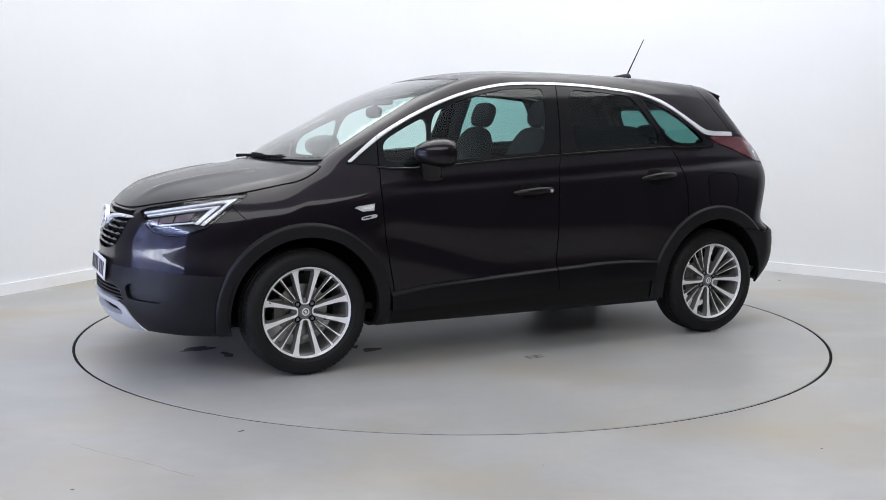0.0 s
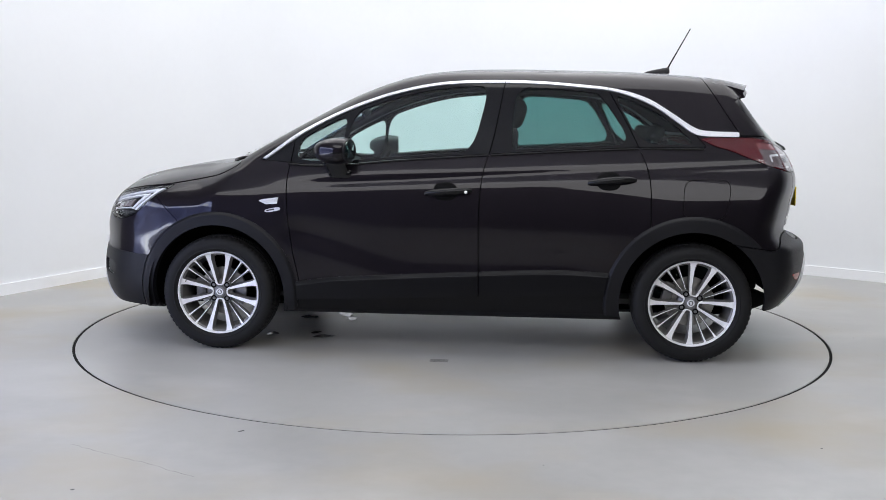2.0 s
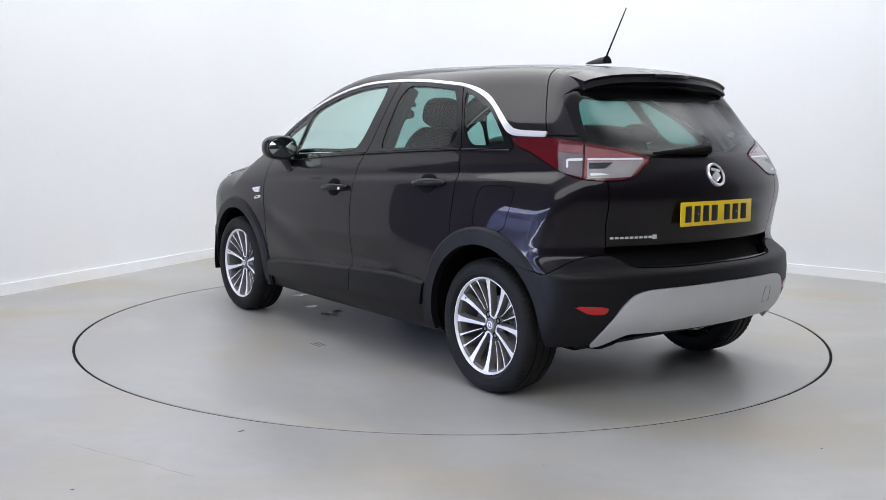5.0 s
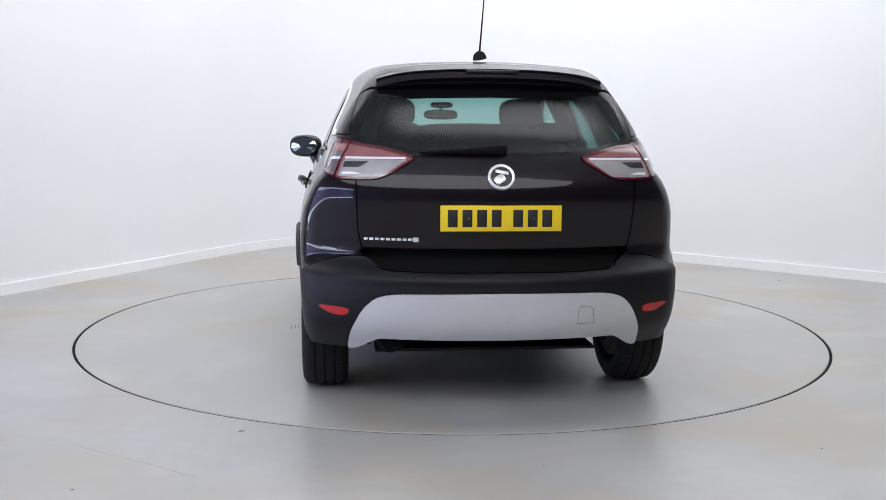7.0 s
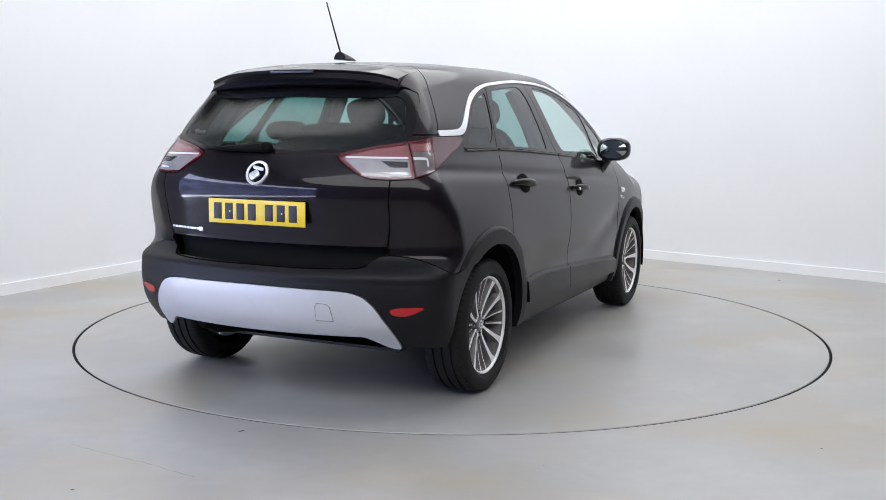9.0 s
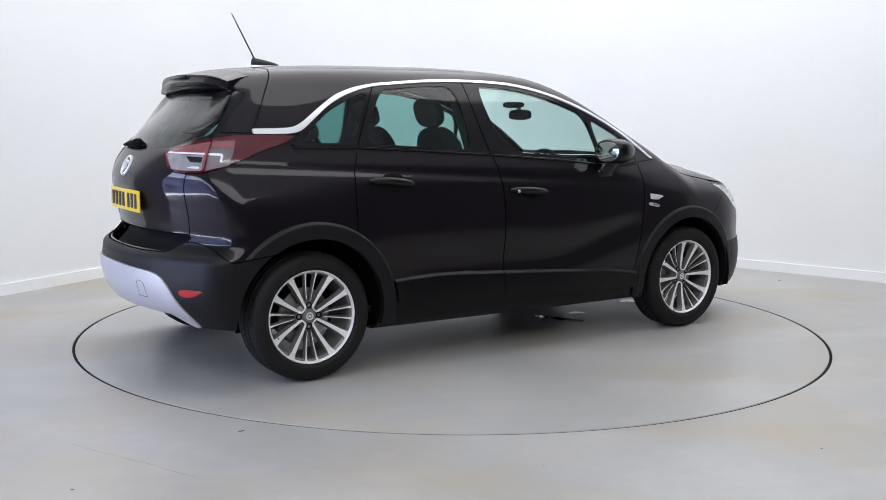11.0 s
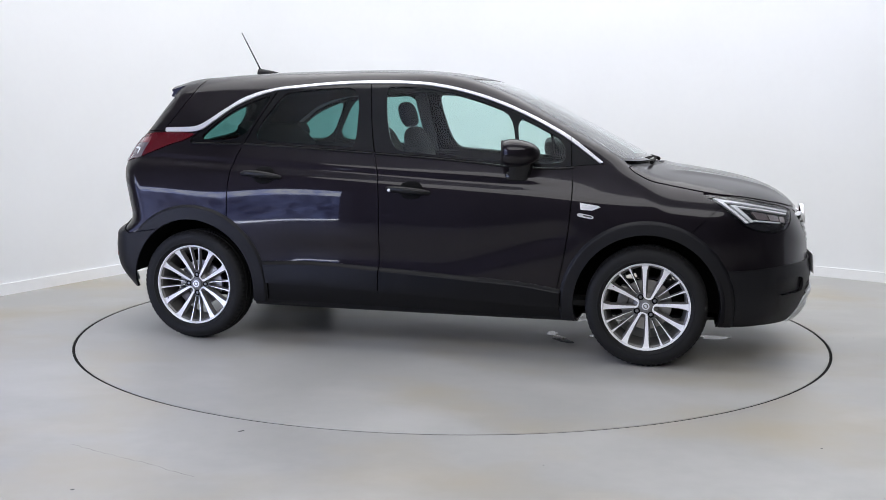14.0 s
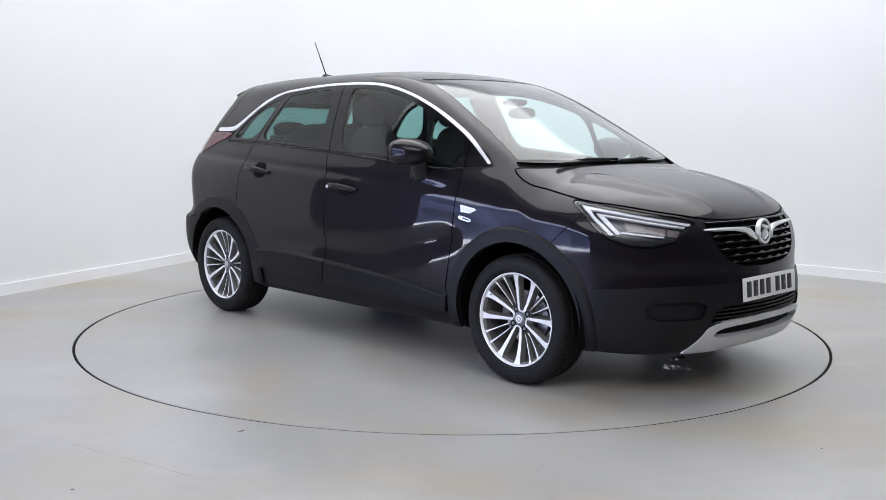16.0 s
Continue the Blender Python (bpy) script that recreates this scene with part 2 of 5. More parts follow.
back = [LEFT_A] + corner_line + [RIGHT_B]
wall_strip("wall_back", back, 0, HEIGHT, 0.2, WALL_MAT, "white painted studio wall with a rounded corner")
wall_strip("baseboard", back, 0.0, 0.085, 0.0, SKIRTING, "white painted skirting board along the wall foot", 0.016)
wall_strip("wall_right", [(6.4, -0.39), (6.4, -8.5)], 0, HEIGHT, 0.2, DARKWALL, "plain grey hall wall")
wall_strip("wall_front", [(6.6, -8.5), (-5.4, -8.5)], 0, HEIGHT, 0.2, DARKWALL, "plain grey hall wall")
# the left flank with a wide open doorway to daylight
wall_strip("wall_left", [(-5.35, -8.5), (-5.3, -8.2)], 0, HEIGHT, 0.2, DARKWALL, "plain grey hall wall")
wall_strip("wall_left", [(-4.2, -1.08), (-3.70, 0.0)], 0, HEIGHT, 0.2, DARKWALL, "plain grey hall wall beside a doorway")
wall_strip("wall_lintel", [(-5.3, -8.2), (-4.2, -1.08)], 2.3, HEIGHT, 0.2, DARKWALL, "plain grey wall above a doorway")
ob = mesh_part("backdrop", [(-7.2, -12.5, 0), (-4.9, -0.4, 0), (-4.9, -0.4, 3.2), (-7.2, -12.5, 3.2)], [(0, 1, 2, 3)], DAY)
tagged(ob, "pale blue daylight outside an open doorway", "backdrop", kind="structure")
ob = mesh_part("backdrop", [(-7.15, -12.5, 0.02), (-4.85, -0.4, 0.02), (-4.85, -0.4, 0.15), (-7.15, -12.5, 0.15)], [(0, 1, 2, 3)], SUNLIT)
tagged(ob, "sunlit pale ground outside an open doorway", "backdrop", kind="structure")
ob = mesh_part("backdrop", [(-7.15, -12.5, 2.05), (-4.85, -0.4, 2.05), (-4.85, -0.4, 2.6), (-7.15, -12.5, 2.6)], [(0, 1, 2, 3)], SKYLIT)
tagged(ob, "bright sky outside an open doorway", "backdrop", kind="structure")
ob = part("ceiling", block(18, 18, 0.1, 0, m=pose(0, 0, HEIGHT + 0.05)), WALL_MAT)
tagged(ob, "plain white ceiling", "ceiling", kind="structure")

# ---- the turntable ----
V, F = lathe([(0.0, 0.0), (RADIUS - 0.004, 0.0), (RADIUS, -0.003), (RADIUS, -0.06)], 192)
turntable = mesh_part("turntable", [(x, z, y) for x, y, z in V], F, FLOOR_MAT)
tagged(turntable, "round grey vehicle turntable set flush in the floor", "turntable")


def blot(name, cx, cy, rx, ry, turn, mat, seed, z=0.0012, parent=None, label=""):
    rnd = random.Random(seed)
    n = 26
    ph = [rnd.uniform(0, 6.28) for _ in range(4)]
    V, F = [(0, 0, z)], []
    for i in range(n):
        a = 2 * math.pi * i / n
        k = 1 + 0.22 * math.sin(2 * a + ph[0]) + 0.15 * math.sin(3 * a + ph[1]) + 0.1 * math.sin(5 * a + ph[2])
        V.append((rx * k * math.cos(a), ry * k * math.sin(a), z))
        F.append((0, 1 + i, 1 + (i + 1) % n))
    ob = mesh_part(name, V, F, mat, parent, label)
    ob.matrix_basis = pose(cx, cy, 0, 0, 0, turn)
    return ob


# a small grate as three flat grey bars, drips and dark spots on the turning plate
for i in range(3):
    part("grate_bar", block(0.10, 0.006, 0.0012, 0, m=pose(-0.02, 0.965 + 0.022 * i, 0.0008)), FLOOR_DETAIL, turntable, "grey bar of a small floor grate")
for k, (cx, cy, rx, ry) in enumerate(((0.73, 0.46, 0.07, 0.035), (0.80, 0.36, 0.03, 0.03), (0.66, -0.10, 0.06, 0.03), (0.74, -0.26, 0.09, 0.05),
                                      (0.95, -0.12, 0.05, 0.05), (1.62, 0.05, 0.10, 0.05), (1.05, 0.42, 0.05, 0.03), (1.5, 0.25, 0.06, 0.03))):
    blot("wet_patch", cx, cy, rx, ry, 40 * k, WATER, k, parent=turntable, label="small wet patch")
for k, (cx, cy, r) in enumerate(((-1.3, -2.92, 0.008), (-0.86, -2.25, 0.012), (2.74, 1.97, 0.02), (1.47, -2.39, 0.006), (0.35, -2.62, 0.004), (-2.2, -1.9, 0.006))):
    tagged(blot("floor_spot", cx, cy, r, r * 0.7, 30 * k, STAIN, 20 + k), "tiny dark speck on the grey floor", "stain", group="floor specks")


def crack(points, width, seed):
    rnd = random.Random(seed)
    V, F, L = [], [], []
    for (xa, ya), (xb, yb) in zip(points, points[1:]):
        for i in range(14):
            u = i / 14
            L.append((xa + (xb - xa) * u + rnd.uniform(-0.006, 0.006), ya + (yb - ya) * u + rnd.uniform(-0.006, 0.006)))
    for x, y in L:
        w = width * rnd.uniform(0.3, 1.0)
        V += [(x, y - w, 0.0008), (x, y + w, 0.0008)]
    for i in range(len(L) - 1):
        F.append((2 * i, 2 * i + 2, 2 * i + 3, 2 * i + 1))
    return tagged(mesh_part("floor_crack", V, F, FLOOR_DETAIL), "hairline crack in the grey floor", "crack", group="floor cracks", kind="structure")


crack([(-1.498, -2.440), (-1.179, -2.620), (-0.895, -2.795)], 0.0016, 5)
crack([(2.371, 0.374), (2.459, -0.168), (2.370, -0.908)], 0.0014, 6)
# ---- car body surface: half hull as an implicit form, x forward, y left, z up ----
def curve(pts):
    xs = np.array([q[0] for q in pts], float)
    ys = np.array([q[1] for q in pts], float)
    m = np.gradient(ys, xs)

    def f(v):
        v = np.clip(v, xs[0], xs[-1])
        i = np.clip(np.searchsorted(xs, v) - 1, 0, len(xs) - 2)
        h = xs[i + 1] - xs[i]
        u = (v - xs[i]) / h
        return ((1 + 2 * u) * (1 - u) ** 2 * ys[i] + u * (1 - u) ** 2 * h * m[i]
                + u * u * (3 - 2 * u) * ys[i + 1] + u * u * (u - 1) * h * m[i + 1])
    return f


def step(a, b, v):
    u = np.clip((v - a) / (b - a), 0, 1)
    return u * u * (3 - 2 * u)


def smax(a, b, k):
    h = np.maximum(k - np.abs(a - b), 0) / k
    return np.maximum(a, b) + h * h * k * 0.25


SECTION = curve([(0.1, 0.78), (0.2, 0.815), (0.3, 0.850), (0.42, 0.866), (0.55, 0.874), (0.66, 0.8765), (0.75, 0.875), (0.84, 0.870),
                 (0.93, 0.860), (1.0, 0.846), (1.07, 0.818), (1.14, 0.785), (1.3, 0.717), (1.45, 0.645), (1.56, 0.58), (1.7, 0.48)])
TOP = curve([(-2.3, 1.5), (-1.95, 1.505), (-1.6, 1.546), (-1.3, 1.577), (-1.0, 1.595), (-0.6, 1.605), (-0.3, 1.609), (0.0, 1.600), (0.2, 1.576), (0.4, 1.529),
             (0.6, 1.455), (0.8, 1.358), (1.0, 1.255), (1.2, 1.150), (1.3, 1.093), (1.4, 1.062), (1.5, 1.047), (1.7, 1.012), (1.85, 0.975), (1.98, 0.932), (2.08, 0.88), (2.2, 0.77), (2.4, 0.45)])
NOSE = curve([(0.1, 2.03), (0.2, 2.12), (0.28, 2.175), (0.36, 2.2), (0.48, 2.2), (0.56, 2.185), (0.7, 2.18), (0.8, 2.165), (0.9, 2.12), (1.0, 2.03), (1.2, 1.7), (1.7, 1.2)])
TAIL = curve([(0.1, -1.8), (0.2, -1.86), (0.3, -1.95), (0.4, -2.03), (0.5, -2.055), (0.58, -2.052), (0.625, -2.04), (0.655, -1.995), (0.69, -1.960), (0.73, -1.953), (0.79, -1.963), (0.85, -1.974), (0.96, -1.992), (1.0, -1.989), (1.05, -1.971),
              (1.12, -1.93), (1.2, -1.86), (1.35, -1.745), (1.5, -1.65), (1.7, -1.52)])


def side_width(x, z):
    hi = step(0.85, 1.12, z)
    front = np.maximum(x - 0.2, 0)
    rear = np.maximum(-0.35 - x, 0)
    flare = 0.012 * np.exp(-((x - 1.3) / 0.33) ** 2) + 0.014 * np.exp(-((x + 1.3) / 0.35) ** 2)
    flare = flare * np.exp(-((z - 0.72) / 0.2) ** 2)
    scoop = -0.016 * np.exp(-((z - 0.54 - 0.15 * step(0.15, 0.95, x)) / (0.10 - 0.035 * step(0.1, 0.8, x))) ** 2) * step(1.0, 0.75, x) * step(-1.05, -0.6, x)
    crease = -0.009 * np.exp(-((z - (0.985 - 0.05 * x)) / 0.026) ** 2) * step(1.0, 0.4, x)
    return (SECTION(z) - front ** 2 * (0.02 * (1 - hi) + 0.085 * hi) - rear ** 2 * (0.012 * (1 - hi) + 0.036 * hi) + flare + scoop + crease
            - 0.03 * step(1.25, 1.5, z) * step(-0.7, -1.5, x))


def body_form(x, y, z):
    y = np.abs(y)
    glass = step(1.45, 1.2, x) * step(-0.2, 0.3, x)
    tx = x + y * y * (0.05 + 0.12 * glass)
    e = 0.01
    slope = (TOP(tx + e) - TOP(tx - e)) / (2 * e)
    ridge = 0.009 * np.exp(-((y - 0.27 - 0.30 * (2.05 - x)) / 0.045) ** 2) * step(1.36, 1.5, x) * step(2.1, 1.9, x)
    crown = (0.10 * y * y + 0.12 * y ** 4) * (1 - 0.5 * glass) - ridge
    top = (z - TOP(tx) + crown) / np.sqrt(1 + slope * slope)
    side = (y - side_width(x, z)) * 0.95
    nose = (x - NOSE(z) + 0.30 * y ** 2 + 0.42 * y ** 4) * 0.85
    tail = (TAIL(z) + 0.27 * y ** 2 + 0.10 * y ** 4 - x) * 0.9
    f = smax(top, side, 0.045 + 0.03 * step(0.1, -0.3, x) + 0.07 * step(1.15, 1.4, x))
    f = smax(f, nose, 0.14)
    f = smax(f, tail, 0.075)
    return smax(f, 0.2 - z, 0.06)


def half_hull(nphi=250, ncap=88, nmid=250):
    """Vertices, normals and triangles of the left half of the body surface."""
    phi = np.linspace(-np.pi / 2, np.pi / 2, nphi)
    ox, dx, dr = [], [], []
    xa, xb = 1.25, -1.2
    for a in np.linspace(0, np.pi / 2, ncap):
        ox.append(xa), dx.append(math.cos(a)), dr.append(math.sin(a))
    for u in np.linspace(0, 1, nmid)[1:-1]:
        ox.append(xa + (xb - xa) * u), dx.append(0.0), dr.append(1.0)
    for a in np.linspace(np.pi / 2, np.pi, ncap):
        ox.append(xb), dx.append(math.cos(a)), dr.append(math.sin(a))
    ox, dx, dr = (np.array(q)[:, None] for q in (ox, dx, dr))
    z0 = 0.66
    dy, dz = dr * np.cos(phi), dr * np.sin(phi)
    dx = dx + 0 * phi
    lo, hi = np.zeros_like(dy), np.full_like(dy, 2.0)
    for _ in range(26):
        mid = (lo + hi) / 2
        out = body_form(ox + mid * dx, mid * dy, z0 + mid * dz) > 0
        hi, lo = np.where(out, mid, hi), np.where(out, lo, mid)
    X, Y, Z = ox + lo * dx, lo * dy, z0 + lo * dz
    Y[:, 0] = Y[:, -1] = 0
    Y[0] = Y[-1] = 0
    e = 0.004
    N = np.stack([body_form(X + e, Y, Z) - body_form(X - e, Y, Z), body_form(X, Y + e, Z) - body_form(X, Y - e, Z),
                  body_form(X, Y, Z + e) - body_form(X, Y, Z - e)], -1)
    N /= np.linalg.norm(N, axis=-1, keepdims=True) + 1e-9
    n, m = X.shape
    idx = np.arange(n * m).reshape(n, m)
    a, b, c, d = idx[:-1, :-1].ravel(), idx[1:, :-1].ravel(), idx[1:, 1:].ravel(), idx[:-1, 1:].ravel()
    F = np.concatenate([np.stack([a, b, c], 1), np.stack([a, c, d], 1)])
    V, N = np.stack([X, Y, Z], -1).reshape(-1, 3), N.reshape(-1, 3)
    fn = np.cross(V[F[:, 1]] - V[F[:, 0]], V[F[:, 2]] - V[F[:, 0]])
    F = F[np.linalg.norm(fn, axis=1) > 1e-12]
    fn = np.cross(V[F[:, 1]] - V[F[:, 0]], V[F[:, 2]] - V[F[:, 0]])
    back = (fn * N[F[:, 0]]).sum(1) < 0
    F[back] = F[back][:, ::-1]
    return V, N, F


# ---- cutting the body surface into panels ----
def tidy(V, N, F):
    used = np.unique(F)
    back = np.zeros(len(V), int)
    back[used] = np.arange(len(used))
    return V[used], N[used], back[F]


def cut(M, g):
    """Splits a surface where g changes sign: the part with g < 0, and the rest."""
    V, N, F = M
    if len(F) == 0:
        return M, M
    s = g(V)
    s = np.where(np.abs(s) < 1e-6, 1e-6, s)
    neg = s < 0
    cnt = neg[F].sum(1)
    A, B = [F[cnt == 3]], [F[cnt == 0]]
    mixed = F[(cnt == 1) | (cnt == 2)]
    if len(mixed):
        one = neg[mixed].sum(1) == 1
        k = (neg[mixed] == one[:, None]).argmax(1)
        r = np.arange(len(mixed))
        a, b, c = mixed[r, k], mixed[r, (k + 1) % 3], mixed[r, (k + 2) % 3]
        e = np.sort(np.concatenate([np.stack([a, b], 1), np.stack([a, c], 1)]), axis=1)
        ue, inv = np.unique(e, axis=0, return_inverse=True)
        inv = inv.ravel()
        t = (s[ue[:, 0]] / (s[ue[:, 0]] - s[ue[:, 1]]))[:, None]
        n0 = len(V)
        NN = N[ue[:, 0]] * (1 - t) + N[ue[:, 1]] * t
        V = np.concatenate([V, V[ue[:, 0]] * (1 - t) + V[ue[:, 1]] * t])
        N = np.concatenate([N, NN / (np.linalg.norm(NN, axis=1, keepdims=True) + 1e-9)])
        p, q = n0 + inv[:len(a)], n0 + inv[len(a):]
        lone = np.stack([a, p, q], 1)
        rest1, rest2 = np.stack([p, b, c], 1), np.stack([p, c, q], 1)
        A += [lone[one], rest1[~one], rest2[~one]]
        B += [lone[~one], rest1[one], rest2[one]]
    return tidy(V, N, np.concatenate(A)), tidy(V, N, np.concatenate(B))


def sd(P, poly):
    """Signed distance to a polygon, negative inside."""
    poly = np.asarray(poly, float)
    d = np.full(len(P), 1e9)
    inside = np.zeros(len(P), bool)
    for a, b in zip(poly, np.roll(poly, -1, 0)):
        e = b - a
        w = P - a
        t = np.clip((w @ e) / (e @ e + 1e-12), 0, 1)
        d = np.minimum(d, np.hypot(*(w - t[:, None] * e).T))
        cross = ((a[1] <= P[:, 1]) != (b[1] <= P[:, 1]))
        xs = a[0] + (P[:, 1] - a[1]) * e[0] / (e[1] if abs(e[1]) > 1e-12 else 1e-12)
        inside ^= cross & (P[:, 0] < xs)
    return np.where(inside, -d, d)


def rounded(poly, n=2, closed=True):
    P = [tuple(q) for q in poly]
    for _ in range(n):
        out = []
        m = len(P)
        for i in range(m if closed else m - 1):
            a, b = P[i], P[(i + 1) % m]
            out += [(0.8 * a[0] + 0.2 * b[0], 0.8 * a[1] + 0.2 * b[1]), (0.2 * a[0] + 0.8 * b[0], 0.2 * a[1] + 0.8 * b[1])]
        P = out if closed else [P[0]] + out + [P[-1]]
    return P


def from_side(poly, grow=0.0):
    return lambda V: np.maximum(sd(V[:, [0, 2]], poly) - grow, 0.3 - V[:, 1])


def from_rear(poly, grow=0.0):
    return lambda V: np.maximum(sd(V[:, [1, 2]], poly) - grow, V[:, 0] + 1.2)


def from_front(poly, grow=0.0):
    return lambda V: np.maximum(sd(V[:, [1, 2]], poly) - grow, 1.4 - V[:, 0])


def from_rear_corner(poly, grow=0.0):
    return lambda V: np.maximum(sd(np.stack([V[:, 0] + V[:, 1], V[:, 2]], 1), poly) - grow, V[:, 0] + 1.2)


def from_front_corner(poly, grow=0.0):
    return lambda V: np.maximum(sd(np.stack([V[:, 1] - V[:, 0], V[:, 2]], 1), poly) - grow, 1.4 - V[:, 0])


GAPS = []


def gap_cut(M, g, w=0.0026):
    """As cut, with a shut line of 2 w between the two."""
    A, rest = cut(M, lambda V: g(V) + w)
    strip, B = cut(rest, lambda V: g(V) - w)
    GAPS.append(strip)
    return A, B


def join(*Ms):
    Vs, Ns, Fs, n = [], [], [], 0
    for V, N, F in Ms:
        Vs.append(V), Ns.append(N), Fs.append(F + n)
        n += len(V)
    return np.concatenate(Vs), np.concatenate(Ns), np.concatenate(Fs)


def mirrored(M):
    return M[0] * [1, -1, 1], M[1] * [1, -1, 1], M[2][:, ::-1]


def shell(name, M, mat, parent, side=1, push=0.0, depth=0.014, label="", inward=False):
    """A panel with folded-in edges from a piece of the body surface. side 0: both halves in one."""
    V, N, F = M
    if len(F) == 0:
        return None
    if callable(push):
        V = V + N * push(V)[:, None]
        fn = np.cross(V[F[:, 1]] - V[F[:, 0]], V[F[:, 2]] - V[F[:, 0]])
        N = np.zeros_like(V)
        for c in range(3):
            np.add.at(N, F[:, c], fn)
        N /= np.linalg.norm(N, axis=1, keepdims=True) + 1e-12
    else:
        V = V + N * push
    rim_v, rim_n, rim_f = [], [], []
    if depth:
        e = np.concatenate([F[:, [0, 1]], F[:, [1, 2]], F[:, [2, 0]]])
        se = np.sort(e, axis=1)
        _, first, count = np.unique(se, axis=0, return_index=True, return_counts=True)
        b = e[first[count == 1]]
        b = b[(np.abs(V[b[:, 0], 1]) > 1e-4) | (np.abs(V[b[:, 1], 1]) > 1e-4)]
        i, j = b[:, 0], b[:, 1]
        vi, vj = V[i], V[j]
        nn = np.cross(vj - vi, N[i])
        nn /= np.linalg.norm(nn, axis=1, keepdims=True) + 1e-9
        k = len(V) + 4 * np.arange(len(b))
        Vr = np.stack([vi, vj, vj - N[j] * depth, vi - N[i] * depth], 1).reshape(-1, 3)
        Nr = np.repeat(nn, 4, axis=0)
        Fr = np.concatenate([np.stack([k + 1, k, k + 3], 1), np.stack([k + 1, k + 3, k + 2], 1)])
        V, N, F = np.concatenate([V, Vr]), np.concatenate([N, Nr]), np.concatenate([F, Fr])
    if inward:
        N, F = -N, F[:, ::-1]
    M = (V, N, F)
    M = {1: M, -1: mirrored(M), 0: join(M, mirrored(M))}[side]
    me = bpy.data.meshes.new(name)
    me.from_pydata(M[0].tolist(), [], M[2].tolist())
    me.materials.append(mat)
    me.shade_smooth()
    me.normals_split_custom_set_from_vertices(M[1].tolist())
    ob = new(name, me)
    ob.parent = parent
    if label:
        ob["label"] = label
    return ob


# ---- outlines of the panels, in metres ----
BELT = [(1.06, 1.071), (0.942, 1.063), (0.798, 1.049), (0.549, 1.058), (0.365, 1.078), (0.057, 1.101), (-0.221, 1.118), (-0.406, 1.129),
        (-0.716, 1.146), (-1.028, 1.160), (-1.184, 1.160), (-1.372, 1.161)]
CHROME_OUT = [(1.066, 1.078), (0.878, 1.22), (0.699, 1.316), (0.537, 1.39), (0.377, 1.447), (0.218, 1.489), (0.06, 1.516), (-0.099, 1.526),
              (-0.295, 1.527), (-0.416, 1.525), (-0.574, 1.516), (-0.731, 1.502), (-0.857, 1.49), (-0.982, 1.462), (-1.09, 1.422),
              (-1.197, 1.353), (-1.303, 1.279), (-1.364, 1.252), (-1.562, 1.247)]
CHROME_IN = [(1.036, 1.076), (0.85, 1.211), (0.693, 1.297), (0.533, 1.37), (0.375, 1.427), (0.217, 1.469), (0.06, 1.496), (-0.099, 1.506),
             (-0.295, 1.508), (-0.415, 1.505), (-0.572, 1.497), (-0.73, 1.482), (-0.856, 1.471), (-0.949, 1.449), (-1.042, 1.415),
             (-1.134, 1.369), (-1.225, 1.301), (-1.306, 1.239), (-1.362, 1.221), (-1.562, 1.219)]
# the strip narrows along the windscreen pillar
CHROME_OUT = [(x, z - (0.006 if x > -0.9 else 0.003)) if x < 1.0 else (x - 0.010, z) for x, z in CHROME_OUT]
CHROME_OUT, CHROME_IN = rounded(CHROME_OUT, 2, False), rounded(CHROME_IN, 2, False)
STRIP = CHROME_OUT + CHROME_IN[::-1]
DLO = [q for q in CHROME_IN if q[0] > -1.335] + [(-1.385, 1.166)] + BELT[::-1]
FRONT_QUARTER = [(0.858, 1.08), (0.846, 1.188), (0.70, 1.268), (0.573, 1.327), (0.618, 1.072), (0.75, 1.068)]
FRONT_GLASS = [(0.548, 1.338), (0.375, 1.402), (0.217, 1.447), (0.06, 1.476), (-0.09, 1.487), (-0.207, 1.490), (-0.122, 1.130), (0.057, 1.116),
               (0.365, 1.093), (0.55, 1.075), (0.598, 1.074)]
REAR_GLASS = [(-0.350, 1.487), (-0.572, 1.477), (-0.73, 1.462), (-0.822, 1.452), (-0.995, 1.176), (-0.716, 1.161), (-0.406, 1.144), (-0.328, 1.141)]
REAR_QUARTER_GLASS = [(-0.892, 1.442), (-0.949, 1.428), (-1.042, 1.392), (-1.134, 1.345), (-1.225, 1.277), (-1.312, 1.195), (-1.30, 1.176), (-1.035, 1.176)]
LAMP_REAR = [(-1.545, 1.127), (-1.466, 1.150), (-1.308, 1.175), (-1.03, 1.205), (-0.937, 1.2165), (-0.615, 1.2165), (-0.695, 1.168), (-0.775, 1.147),
             (-0.865, 1.106), (-0.975, 1.064), (-1.11, 1.036), (-1.242, 1.03), (-1.405, 1.035)]
LAMP_FRONT = [(-0.80, 0.930), (-0.955, 0.915), (-1.161, 0.891), (-1.615, 0.838), (-1.541, 0.795), (-1.441, 0.741), (-1.293, 0.720), (-1.151, 0.725),
              (-1.012, 0.755), (-0.909, 0.827)]
REAR_WINDOW = [(-0.5, 1.132), (0.343, 1.137), (0.607, 1.197), (0.645, 1.222), (0.60, 1.405), (0.53, 1.448), (-0.5, 1.47)]
REAR_PANE = [(-0.5, 1.150), (0.343, 1.154), (0.565, 1.204), (0.605, 1.228), (0.565, 1.375), (0.51, 1.412), (-0.5, 1.430)]
GATE_LOW = [(-0.5, 0.736), (0.589, 0.736), (0.605, 0.821), (0.612, 1.03), (0.625, 1.225), (0.9, 1.225), (0.9, 2.0), (-0.5, 2.0)]
